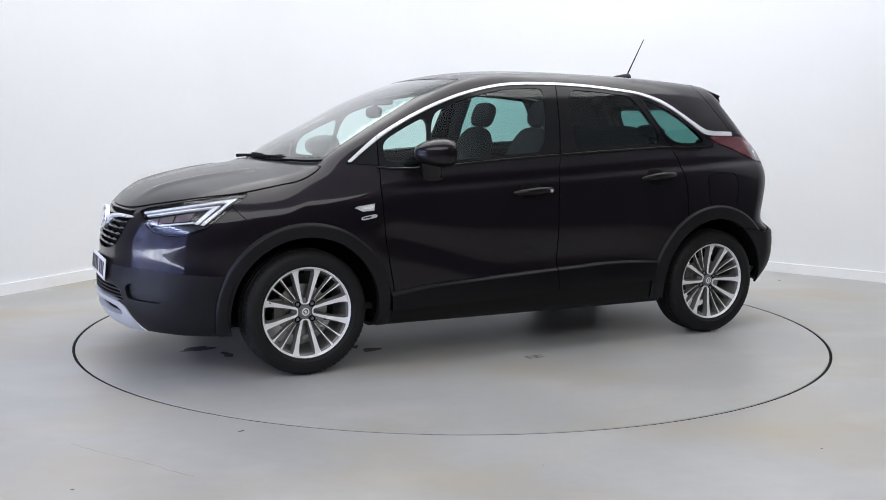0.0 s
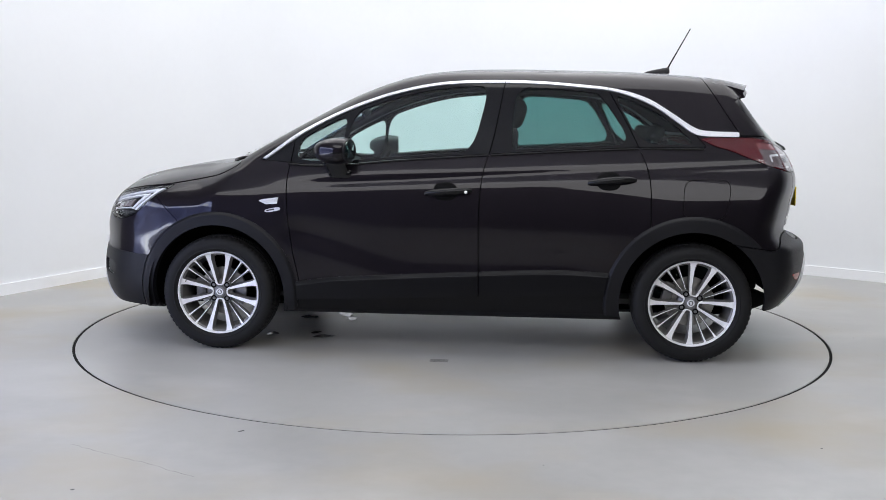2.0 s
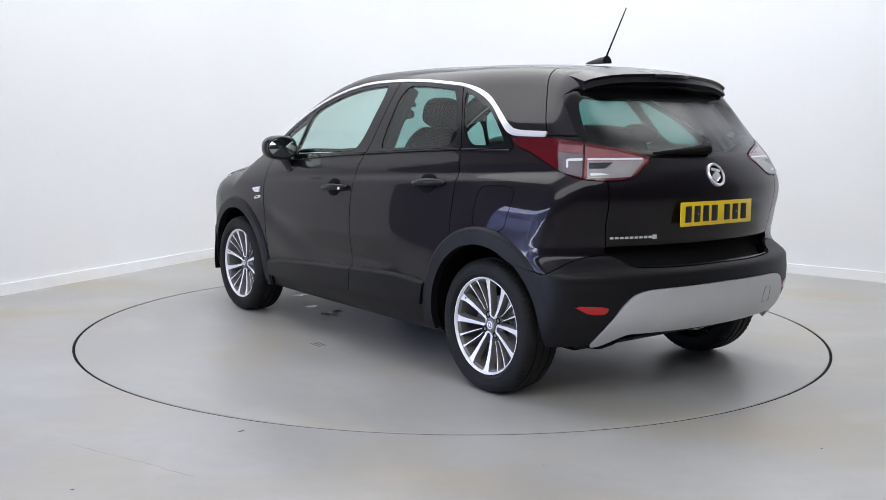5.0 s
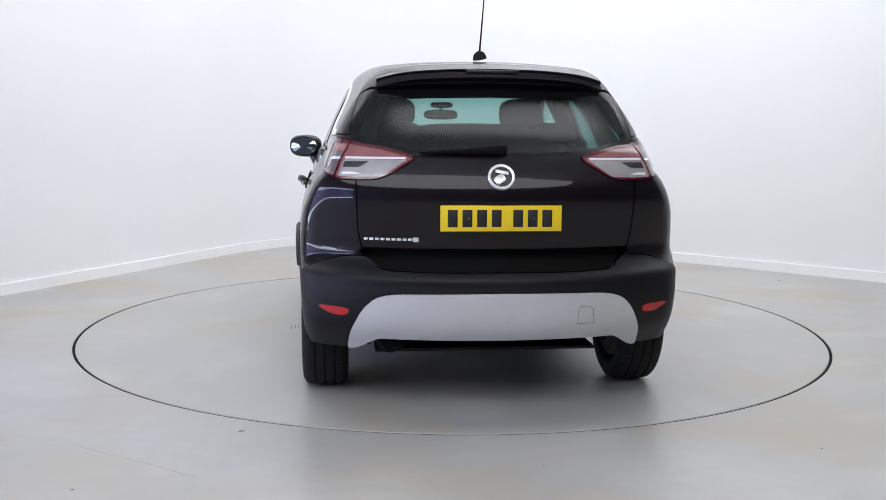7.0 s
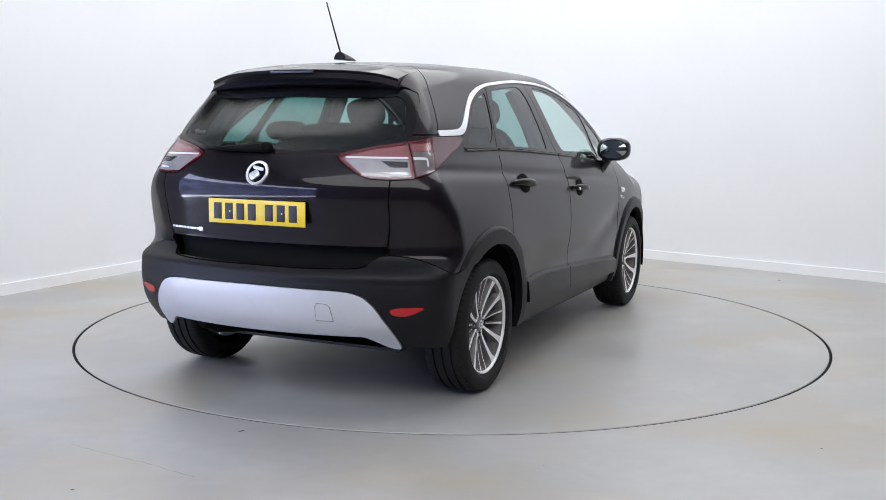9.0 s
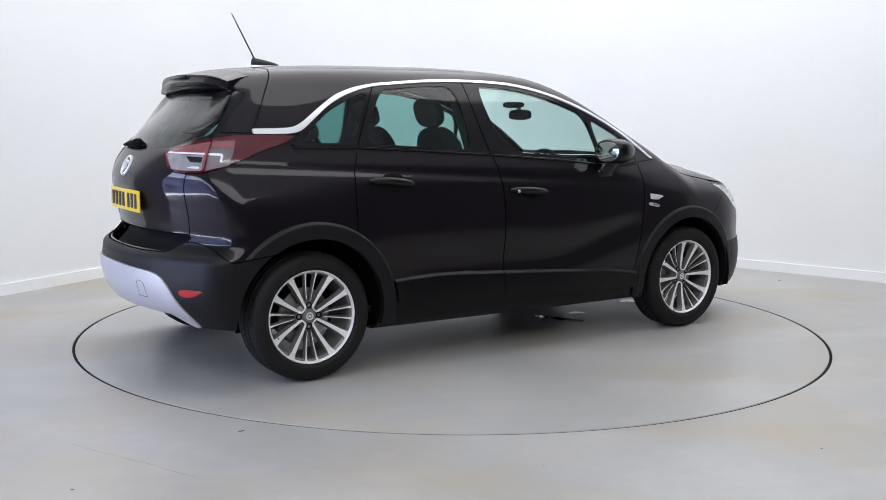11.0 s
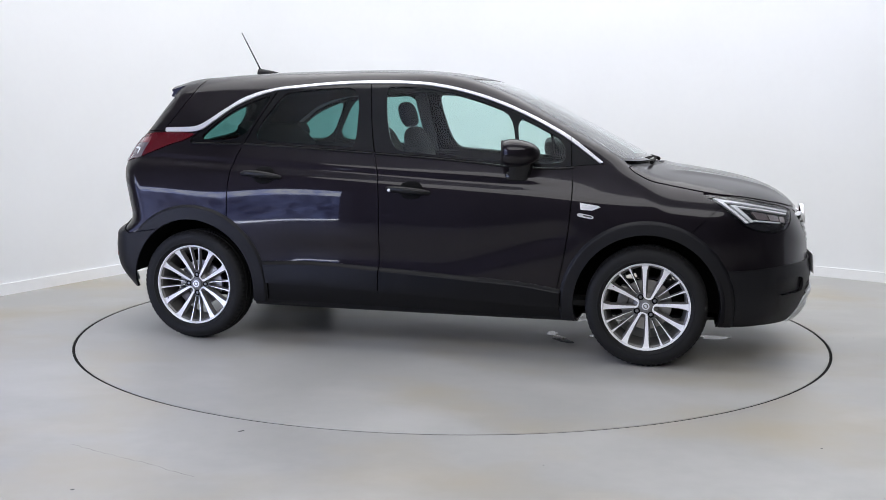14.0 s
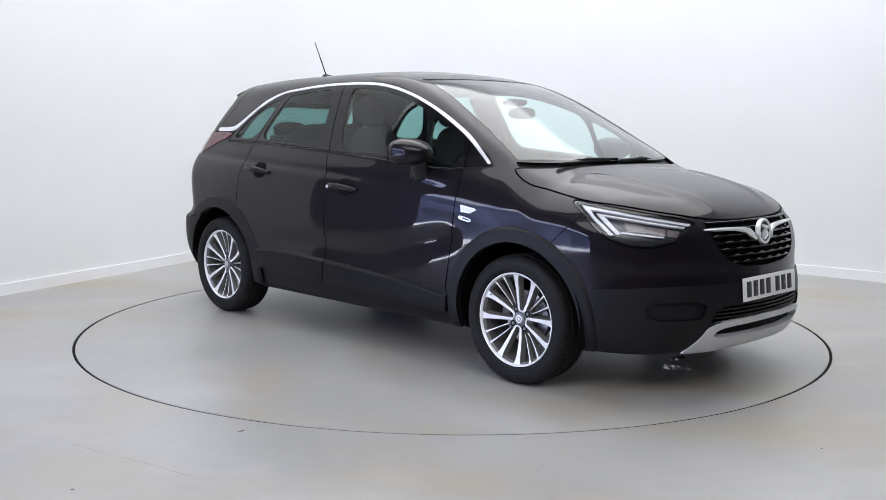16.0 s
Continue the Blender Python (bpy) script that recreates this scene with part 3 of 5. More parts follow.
SILVER_REAR = [(-0.5, 0.568), (0.40, 0.556), (0.484, 0.549), (0.54, 0.530), (0.587, 0.482), (0.638, 0.382), (0.650, 0.285), (0.60, 0.26), (-0.5, 0.26)]
REFLECTOR = [(0.79, 0.492), (0.640, 0.484), (0.648, 0.452), (0.715, 0.450)]
GRILLE = [(-0.5, 0.838), (0.35, 0.834), (0.402, 0.828), (0.366, 0.712), (0.30, 0.644), (0.15, 0.614), (-0.5, 0.608)]
LOW_GRILLE = [(-0.5, 0.456), (0.25, 0.456), (0.40, 0.436), (0.436, 0.366), (0.25, 0.378), (-0.5, 0.386)]
SILVER_FRONT = [(-0.5, 0.388), (0.25, 0.382), (0.431, 0.364), (0.47, 0.30), (0.53, 0.222), (0.43, 0.225), (0.25, 0.246), (-0.5, 0.252)]
SILVER_GAP = [(-0.5, 0.362), (0.25, 0.355), (0.385, 0.342), (0.41, 0.305), (0.25, 0.30), (-0.5, 0.302)]
FOG = [(0.70, 0.474), (0.48, 0.474), (0.445, 0.452), (0.465, 0.402), (0.49, 0.392), (0.69, 0.388)]
FLAP = [(-1.254, 0.78), (-1.258, 0.95), (-1.28, 0.983), (-1.31, 0.990), (-1.45, 0.994), (-1.49, 0.985), (-1.503, 0.955), (-1.498, 0.90), (-1.470, 0.78)]

X_BLINE = curve([(0.2, -0.172), (0.353, -0.170), (0.666, -0.165), (0.852, -0.168), (1.033, -0.189), (1.118, -0.215), (1.508, -0.291)])
X_DOOR_FRONT = curve([(0.2, 0.81), (0.311, 0.823), (0.407, 0.834), (0.564, 0.865), (0.72, 0.887), (0.843, 0.898), (0.964, 0.901), (1.063, 0.890), (1.3, 0.868)])
X_DOOR_REAR = curve([(0.2, -1.08), (0.798, -1.086), (0.919, -1.085), (1.039, -1.069), (1.166, -1.019), (1.471, -0.862)])
Z_SILL = curve([(-1.0, 0.366), (-0.85, 0.362), (-0.167, 0.342), (0.362, 0.322), (0.8, 0.306), (1.0, 0.30)])
Z_MOULD = curve([(-1.0, 0.482), (-0.876, 0.486), (-0.598, 0.496), (-0.165, 0.478), (0.361, 0.449), (0.672, 0.428), (0.812, 0.407), (1.0, 0.38)])
Z_BONNET = curve([(1.0, 1.3), (1.14, 1.125), (1.185, 1.060), (1.252, 1.012), (1.315, 0.984), (1.39, 0.967), (1.469, 0.952), (1.608, 0.928), (1.8, 0.905), (1.9, 0.886),
                  (2.0, 0.862), (2.06, 0.842), (2.3, 0.838)])
Y_SCREEN = curve([(0.2, 0.50), (0.375, 0.528), (0.55, 0.556), (0.75, 0.592), (0.95, 0.630), (1.16, 0.685), (1.4, 0.75)])
X_GATE = curve([(1.0, -1.58), (1.23, -1.567), (1.30, -1.525), (1.42, -1.455), (1.54, -1.385), (1.7, -1.30)])
Z_BUMPER = curve([(-2.2, 0.643), (-1.55, 0.644), (-1.463, 0.647), (-1.389, 0.66), (-1.33, 0.69), (-1.26, 0.700), (-1.174, 0.697), (-1.05, 0.677), (-0.95, 0.645), (-0.88, 0.622), (-0.80, 0.632), (-0.6, 0.66)])
HUBS = ((1.303, 0.325, 0.384, 0.458), (-1.318, 0.327, 0.388, 0.472))


def SCREEN_FOOT(y):
    return 1.305 - 0.2 * y ** 2 - 0.25 * y ** 4


def refine(M, times=1):
    """Splits every triangle in four, for fine outlines."""
    V, N, F = M
    for _ in range(times):
        e = np.sort(np.concatenate([F[:, [0, 1]], F[:, [1, 2]], F[:, [2, 0]]]), axis=1)
        ue, inv = np.unique(e, axis=0, return_inverse=True)
        inv = inv.ravel() + len(V)
        n = len(F)
        NN = N[ue[:, 0]] + N[ue[:, 1]]
        V = np.concatenate([V, (V[ue[:, 0]] + V[ue[:, 1]]) / 2])
        N = np.concatenate([N, NN / (np.linalg.norm(NN, axis=1, keepdims=True) + 1e-9)])
        a, b, c, ab, bc, ca = F[:, 0], F[:, 1], F[:, 2], inv[:n], inv[n:2 * n], inv[2 * n:]
        F = np.concatenate([np.stack(q, 1) for q in ((a, ab, ca), (ab, b, bc), (ca, bc, c), (ab, bc, ca))])
    return V, N, F


def arch(hub, k):
    return lambda V: np.maximum(np.hypot(V[:, 0] - hub[0], V[:, 2] - hub[1]) - hub[k], 0.52 - V[:, 1])


car = new("car")
tagged(car, "black five-door compact crossover hatchback with alloy wheels, parked on the turntable", "car")

hull = half_hull()
# hollow lining of the cabin, set inside the outer skin
cabin, _ = cut(hull, lambda V: np.maximum(np.maximum(V[:, 0] - 1.16, -1.70 - V[:, 0]), np.maximum(V[:, 2] - 1.06, 0.26 - V[:, 2])))
for hub in HUBS:
    _, cabin = cut(cabin, lambda V: np.hypot(V[:, 0] - hub[0], V[:, 2] - hub[1]) - 0.47)
shell("cabin_tub", cabin, LINING, car, 0, push=-0.07, depth=0, inward=True, label="dark grey cabin side trim")

for hub in HUBS:
    _, hull = cut(hull, arch(hub, 2))
_, hull = cut(hull, lambda V: np.maximum(V[:, 2] - 0.292 - 0.062 * step(0.63, 0.50, V[:, 1]), V[:, 0] + 1.60))
under, hull = cut(hull, lambda V: V[:, 2] - 0.235 - 0.018 * step(0.7, -0.9, V[:, 0]))
shell("underbody", under, PLASTIC, car, 0, push=-0.012, label="matt black underbody tray")

# side windows with their bright strip
band, hull = cut(hull, lambda V: from_side(STRIP)(V) - 0.02)
strip, band = cut(refine(band, 1), from_side(STRIP))
hull = join(band, hull)
dlo, hull = gap_cut(hull, from_side(DLO), 0.002)
panes = []
for poly, glass, name in ((FRONT_QUARTER, GLASS, "quarter_pane"), (FRONT_GLASS, GLASS, "front_window_pane"), (REAR_GLASS, PRIVACY, "rear_window_pane"),
                          (REAR_QUARTER_GLASS, PRIVACY, "rear_quarter_pane")):
    pane, dlo = cut(dlo, from_side(rounded(poly, 2)))
    panes.append((name, pane, glass))
dlo_front, dlo_rest = gap_cut(dlo, lambda V: X_DOOR_FRONT(V[:, 2]) - V[:, 0], 0.003)
dlo_a, dlo_b = gap_cut(dlo_rest, lambda V: X_BLINE(V[:, 2]) - V[:, 0], 0.003)
dlo_b, dlo_c = gap_cut(dlo_b, lambda V: X_DOOR_REAR(V[:, 2]) - V[:, 0], 0.003)
strip_a, strip_b = gap_cut(strip, lambda V: X_DOOR_FRONT(V[:, 2]) - V[:, 0], 0.0015)
strip_b, strip_c = gap_cut(strip_b, lambda V: X_BLINE(V[:, 2]) - V[:, 0], 0.0015)
strip_c, strip_d = gap_cut(strip_c, lambda V: X_DOOR_REAR(V[:, 2]) - V[:, 0], 0.0015)

# lamps
lamp_r, hull = gap_cut(hull, from_rear_corner(rounded(LAMP_REAR, 1)), 0.002)
lamp_f, hull = gap_cut(hull, from_front_corner(rounded(LAMP_FRONT, 1)), 0.002)

lamp_r, lamp_f = refine(lamp_r, 2), refine(lamp_f, 2)

# front end
grille, hull = cut(hull, from_front(rounded(GRILLE, 1)))
low_grille, hull = cut(hull, from_front(rounded(LOW_GRILLE, 1)))
skid_f, hull = cut(hull, from_front(rounded(SILVER_FRONT, 1)))
skid_gap, skid_f = cut(skid_f, from_front(rounded(SILVER_GAP, 1)))
bonnet, hull = gap_cut(hull, lambda V: np.maximum(Z_BONNET(V[:, 0]) - V[:, 2], SCREEN_FOOT(V[:, 1]) + 0.058 - V[:, 0]), 0.003)
screen, hull = cut(hull, lambda V: np.maximum(np.maximum(V[:, 1] - Y_SCREEN(V[:, 0]), 0.352 - 0.24 * V[:, 1] ** 2 - V[:, 0]),
                                              V[:, 0] - SCREEN_FOOT(V[:, 1])))
screen, screen_band = cut(screen, lambda V: np.maximum(np.maximum(V[:, 1] - Y_SCREEN(V[:, 0]) + 0.018, 0.375 - 0.24 * V[:, 1] ** 2 - V[:, 0]),
                                                       V[:, 0] - SCREEN_FOOT(V[:, 1]) + 0.02))
cowl, hull = cut(hull, lambda V: np.maximum(np.maximum(SCREEN_FOOT(V[:, 1]) - 0.012 - V[:, 0], V[:, 1] - 0.70),
                                            np.maximum(V[:, 2] - 1.2, Z_BONNET(V[:, 0]) - 0.002 - V[:, 2])))
# rear end
rear_pane, hull = cut(hull, from_rear(rounded(REAR_WINDOW, 1)))
rear_pane, rear_border = cut(rear_pane, from_rear(rounded(REAR_PANE, 1)))
skid_r, hull = gap_cut(hull, from_rear(rounded(SILVER_REAR, 1)), 0.0015)
band, hull = cut(hull, from_rear(REFLECTOR, 0.03))
reflector, band = cut(refine(band, 2), from_rear(rounded(REFLECTOR, 1)))
hull = join(band, hull)
bumper_step, hull = cut(hull, from_rear([(-0.5, 0.733), (0.600, 0.733), (0.598, 0.712), (0.50, 0.655), (0.47, 0.650), (-0.5, 0.646)]))
bumper_r, hull = gap_cut(hull, lambda V: np.maximum(V[:, 2] - Z_BUMPER(V[:, 0] + V[:, 1]), V[:, 0] + 1.52), 0.003)


def gate_form(V):
    low = np.maximum(sd(V[:, [1, 2]], GATE_LOW), V[:, 0] + 1.2)
    return np.maximum(low, np.where(V[:, 2] > 1.205, V[:, 0] - X_GATE(V[:, 2]), -1))


gate, hull = gap_cut(hull, gate_form, 0.003)

# sides
claddings = []
for hub in HUBS:
    ring, hull = cut(hull, arch(hub, 3))
    claddings.append(refine(ring, 1))
bumper_f, hull = gap_cut(hull, lambda V: np.maximum(1.50 + 0.34 * np.clip(V[:, 2] - 0.70, -0.1, 0.3) / 0.2 * 0.6 - V[:, 0], -1 - V[:, 0]), 0.0022)
bumper_low, bumper_f = cut(bumper_f, lambda V: V[:, 2] - (0.528 + 0.02 * step(1.7, 2.1, V[:, 0])))
fog, bumper_low = cut(bumper_low, from_front(rounded(FOG, 1)))
sill, hull = gap_cut(hull, lambda V: np.maximum(V[:, 2] - Z_SILL(V[:, 0]), np.abs(V[:, 0]) - 1.2), 0.002)
mould, hull = cut(hull, lambda V: np.maximum(np.maximum(V[:, 2] - Z_MOULD(V[:, 0]), np.abs(V[:, 0]) - 1.0), 0.6 - V[:, 1]))
mould_a, mould_b = gap_cut(refine(mould, 1), lambda V: X_BLINE(V[:, 2]) - V[:, 0], 0.003)
upper, lower = cut(hull, lambda V: np.where(V[:, 0] < -1.33, 1.217, 1.10 - 0.03 * V[:, 0]) - V[:, 2])
wing, rest = gap_cut(lower, lambda V: X_DOOR_FRONT(V[:, 2]) - V[:, 0], 0.003)
door_f, rest = gap_cut(rest, lambda V: X_BLINE(V[:, 2]) - V[:, 0], 0.003)
door_r, quarter = gap_cut(rest, lambda V: X_DOOR_REAR(V[:, 2]) - V[:, 0], 0.003)
flap, quarter_left = gap_cut(quarter, lambda V: np.maximum(sd(V[:, [0, 2]], rounded(FLAP, 1)), 0.5 - V[:, 1]), 0.0018)
flap_gap = GAPS.pop()
roof, frame_side = gap_cut(upper, lambda V: np.maximum(V[:, 1] - 0.475 - 0.03 * V[:, 0], V[:, 0] - 0.38), 0.0018)

shell("roof", roof, PAINT, car, 0)
shell("bonnet", bonnet, PAINT, car, 0)
shell("windscreen", screen, SCREEN, car, 0, push=-0.002, depth=0.004, label="clear laminated windscreen")
shell("windscreen_border", screen_band, GLOSS_BLACK, car, 0, push=-0.002, label="black ceramic border of the windscreen")
shell("cowl", cowl, PLASTIC, car, 0, push=-0.02, label="black plastic cowl below the windscreen")


def recess(V):
    """The rear window stands back under the spoiler."""
    return -0.002 - 0.04 * step(1.20, 1.44, V[:, 2]) * step(0.60, 0.35, V[:, 1])


tailgate = shell("tailgate", gate, PAINT, car, 0)
shell("rear_window", rear_pane, REAR_SCREEN, tailgate, 0, push=recess, depth=0.004, label="tinted heated rear window")
shell("rear_window_border", rear_border, GLOSS_BLACK, tailgate, 0, push=recess, depth=0.01, label="black border of the rear window")
shell("rear_bumper", bumper_r, PLASTIC, car, 0, push=0.004, label="grained black plastic bumper")
shell("bumper_step", bumper_step, BLACK, car, 0, push=-0.05, depth=0.0, label="black recess between tailgate and bumper")
shell("rear_skid_plate", skid_r, SILVER, car, 0, push=0.012, depth=0.03, label="silver painted skid plate")
shell("front_bumper", bumper_f, PAINT, car, 0)
shell("lower_bumper", bumper_low, PLASTIC, car, 0, push=0.006, label="grained black plastic lower bumper")
shell("front_skid_plate", skid_f, SILVER, car, 0, push=0.014, depth=0.03, label="silver painted skid plate")
shell("skid_plate_recess", skid_gap, BLACK, car, 0, push=-0.02, label="dark slot in the skid plate")
shell("grille_recess", grille, BLACK, car, 0, push=-0.03, depth=0, label="black space behind the grille")
shell("lower_grille_recess", low_grille, BLACK, car, 0, push=-0.03, depth=0, label="black space behind the lower grille")



def ledge(V):
    """The moulding's sloped upper edge."""
    return 0.003 + 0.016 * step(0.0, 0.022, Z_MOULD(V[:, 0]) - V[:, 2]) + 0.006 * step(0.02, 0.14, Z_MOULD(V[:, 0]) - V[:, 2])


def arch_edge(hub):
    """The arch trim's rounded outer edge."""
    return lambda V: 0.002 + 0.013 * step(0.0, 0.016, hub[3] - np.hypot(V[:, 0] - hub[0], V[:, 2] - hub[1]))


for s in (1, -1):
    w = shell("front_wing", wing, PAINT, car, s)
    df = shell("front_door", door_f, PAINT, car, s)
    dr = shell("rear_door", door_r, PAINT, car, s)
    q = shell("rear_quarter_panel", quarter_left if s == 1 else quarter, PAINT, car, s)
    if s == 1:
        shell("fuel_flap", flap, PAINT, q, s)
        shell("flap_gap", flap_gap, BLACK, q, s, push=-0.008, depth=0)
    shell("side_frame", frame_side, PAINT, car, s)
    shell("sill_trim", sill, MOULDING, car, s, push=-0.008, label="grained black plastic sill")
    shell("door_moulding", mould_a, MOULDING, df, s, push=ledge, depth=0.03, label="grained black plastic moulding")
    shell("door_moulding", mould_b, MOULDING, dr, s, push=ledge, depth=0.03, label="grained black plastic moulding")
    for c, hub in zip(claddings, HUBS):
        shell("wheel_arch_trim", c, PLASTIC, car, s, push=arch_edge(hub), depth=0.04, label="grained black plastic arch trim")
    shell("mirror_sail", dlo_front, GLOSS_BLACK, car, s, push=-0.002)
    for m, d in ((dlo_a, df), (dlo_b, dr), (dlo_c, q)):
        shell("window_frame", m, GLOSS_BLACK, d, s, push=-0.002, depth=0.02, label="gloss black window surround")
    for (name, m, glass), d in zip(panes, (df, df, dr, q)):
        shell(name, m, glass, d, s, push=-0.005, depth=0.004, label="tinted side glass" if glass is PRIVACY else "clear greenish side glass")
    for m in (strip_a, strip_b, strip_c, strip_d):
        shell("window_strip", m, CHROME, car, s, push=0.004, depth=0.012, label="bright satin chrome window strip")
    for lo, hi, d in ((0.905, -0.205, df), (-0.225, -1.02, dr), (-1.035, -1.37, q)):
        xs = np.linspace(lo, hi, 14)
        P = []
        for x in xs:
            z = float(np.interp(-x, [-b[0] for b in BELT], [b[1] for b in BELT])) - 0.007
            y = float(side_width(x, z))
            P.append((float(x), s * (y + 0.004), z))
        mesh_part("belt_trim", *tube(P, 0.0055, 8), GLOSS_BLACK, d, "gloss black window sill trim")
    shell("fog_lamp_blank", fog, PLASTIC, car, s, push=-0.013, depth=0.01, label="black plastic fog lamp blank")
    shell("reflector", reflector, REDLIT, car, s, push=0.006, label="red bumper reflector")
shell("shut_line", join(*GAPS), BLACK, car, 0, push=-0.011, depth=0, label="dark gaps between the panels")

# inner skin of roof and pillars
inner = join(roof, frame_side)
shell("headliner", inner, LINING, car, 0, push=-0.03, depth=0, inward=True, label="dark grey headliner and pillar trim")


# ---- points on the body for things fixed to it ----
def on_body(o, d, lo=0.0, hi=2.0):
    o, d = np.array(o, float), np.array(d, float)
    for _ in range(40):
        mid = (lo + hi) / 2
        q = o + d * mid
        if body_form(q[0], q[1], q[2]) > 0:
            hi = mid
        else:
            lo = mid
    return Vector((o + d * lo).tolist())


def front_at(y, z):
    return on_body((1.2, y, z), (1, 0, 0))


def rear_at(y, z):
    return on_body((-1.0, y, z), (-1, 0, 0))


def side_at(x, z):
    return on_body((x, 0, z), (0, 1, 0))


def flip(V, s):
    return [(x, s * y, z) for x, y, z in V]


def body_normal(q):
    e = 0.004
    return Vector([float(body_form(*(q + Vector(d) * e)) - body_form(*(q - Vector(d) * e))) for d in ((1, 0, 0), (0, 1, 0), (0, 0, 1))]).normalized()


# ---- wheels ----
def spoke_bar(r0, r1, o0, o1, w0, w1, y0, y1, depth):
    """A bar from radius r0 to r1 along +x, side offsets o, widths w, outer face at y; bright face, dark flanks."""
    V, F, n = [], [], 12
    for i in range(n):
        u = i / (n - 1)
        r, o = r0 + (r1 - r0) * u, o0 + (o1 - o0) * (u ** 0.85)
        w = (w0 + (w1 - w0) * u) * (1 + 0.65 * max(0, (u - 0.72) / 0.28) ** 2.2)
        y = y0 + (y1 - y0) * u ** 1.6
        V += [(r, y - 0.003, o - w / 2), (r, y, o - w / 2 + 0.002), (r, y, o + w / 2 - 0.002), (r, y - 0.003, o + w / 2),
              (r, y - depth, o + w * 0.75), (r, y - depth, o - w * 0.75)]
    for i in range(n - 1):
        for q in range(6):
            k = (q + 1) % 6
            F.append((i * 6 + q, i * 6 + k, i * 6 + 6 + k, i * 6 + 6 + q))
    return V, F


def add_spoke(name, data, wheel, angle):
    ob = new(name, data)
    ob.parent = wheel
    ob.matrix_basis = pose(0, 0, 0, 0, -angle, 0)
    return ob


def spoke_mesh(name, *args):
    V, F = spoke_bar(*args)
    ob = mesh_part(name, V, F, [ALLOY, GUNMETAL], None, smooth=True, angle=30)
    for p in ob.data.polygons:
        q = p.index % 6
        p.material_index = 0 if q == 1 else 1
    data = ob.data
    bpy.data.objects.remove(ob)
    return data


WIDE_P = spoke_mesh("spoke", 0.040, 0.224, 0.014, 0.062, 0.015, 0.031, 0.052, 0.080, 0.032)
WIDE_N = spoke_mesh("spoke", 0.040, 0.224, -0.014, -0.062, 0.015, 0.031, 0.052, 0.080, 0.032)
THIN_P = spoke_mesh("thin_spoke", 0.080, 0.222, 0.010, 0.030, 0.0065, 0.0112, 0.048, 0.076, 0.026)
THIN_N = spoke_mesh("thin_spoke", 0.080, 0.222, -0.010, -0.030, 0.0065, 0.0112, 0.048, 0.076, 0.026)


def tyre_mesh():
    prof = [(0.2335, 0.080), (0.2375, 0.0955), (0.250, 0.1045), (0.2515, 0.1062), (0.2545, 0.1062), (0.256, 0.1052), (0.270, 0.108), (0.290, 0.1055), (0.303, 0.099), (0.312, 0.092), (0.3185, 0.082), (0.3215, 0.066),
            (0.3215, 0.052), (0.3150, 0.050), (0.3150, 0.043), (0.3228, 0.041), (0.3230, 0.008), (0.316, 0.006), (0.316, -0.002), (0.3230, -0.004),
            (0.3228, -0.038), (0.3150, -0.040), (0.3150, -0.047), (0.3215, -0.049), (0.3215, -0.066), (0.3185, -0.082), (0.310, -0.094), (0.29, -0.1055),
            (0.27, -0.108), (0.24, -0.100), (0.2335, -0.088), (0.225, 0.0)]
    n = 216
    V, F = lathe(prof, n, True)
    k = len(prof)
    for i in range(n):
        if i % 3 == 0:
            for q in (9, 10, 11, 24, 25, 26):
                x, y, z = V[i * k + q]
                V[i * k + q] = (x * 0.988, y * 0.988, z * 0.988)
    return V, F


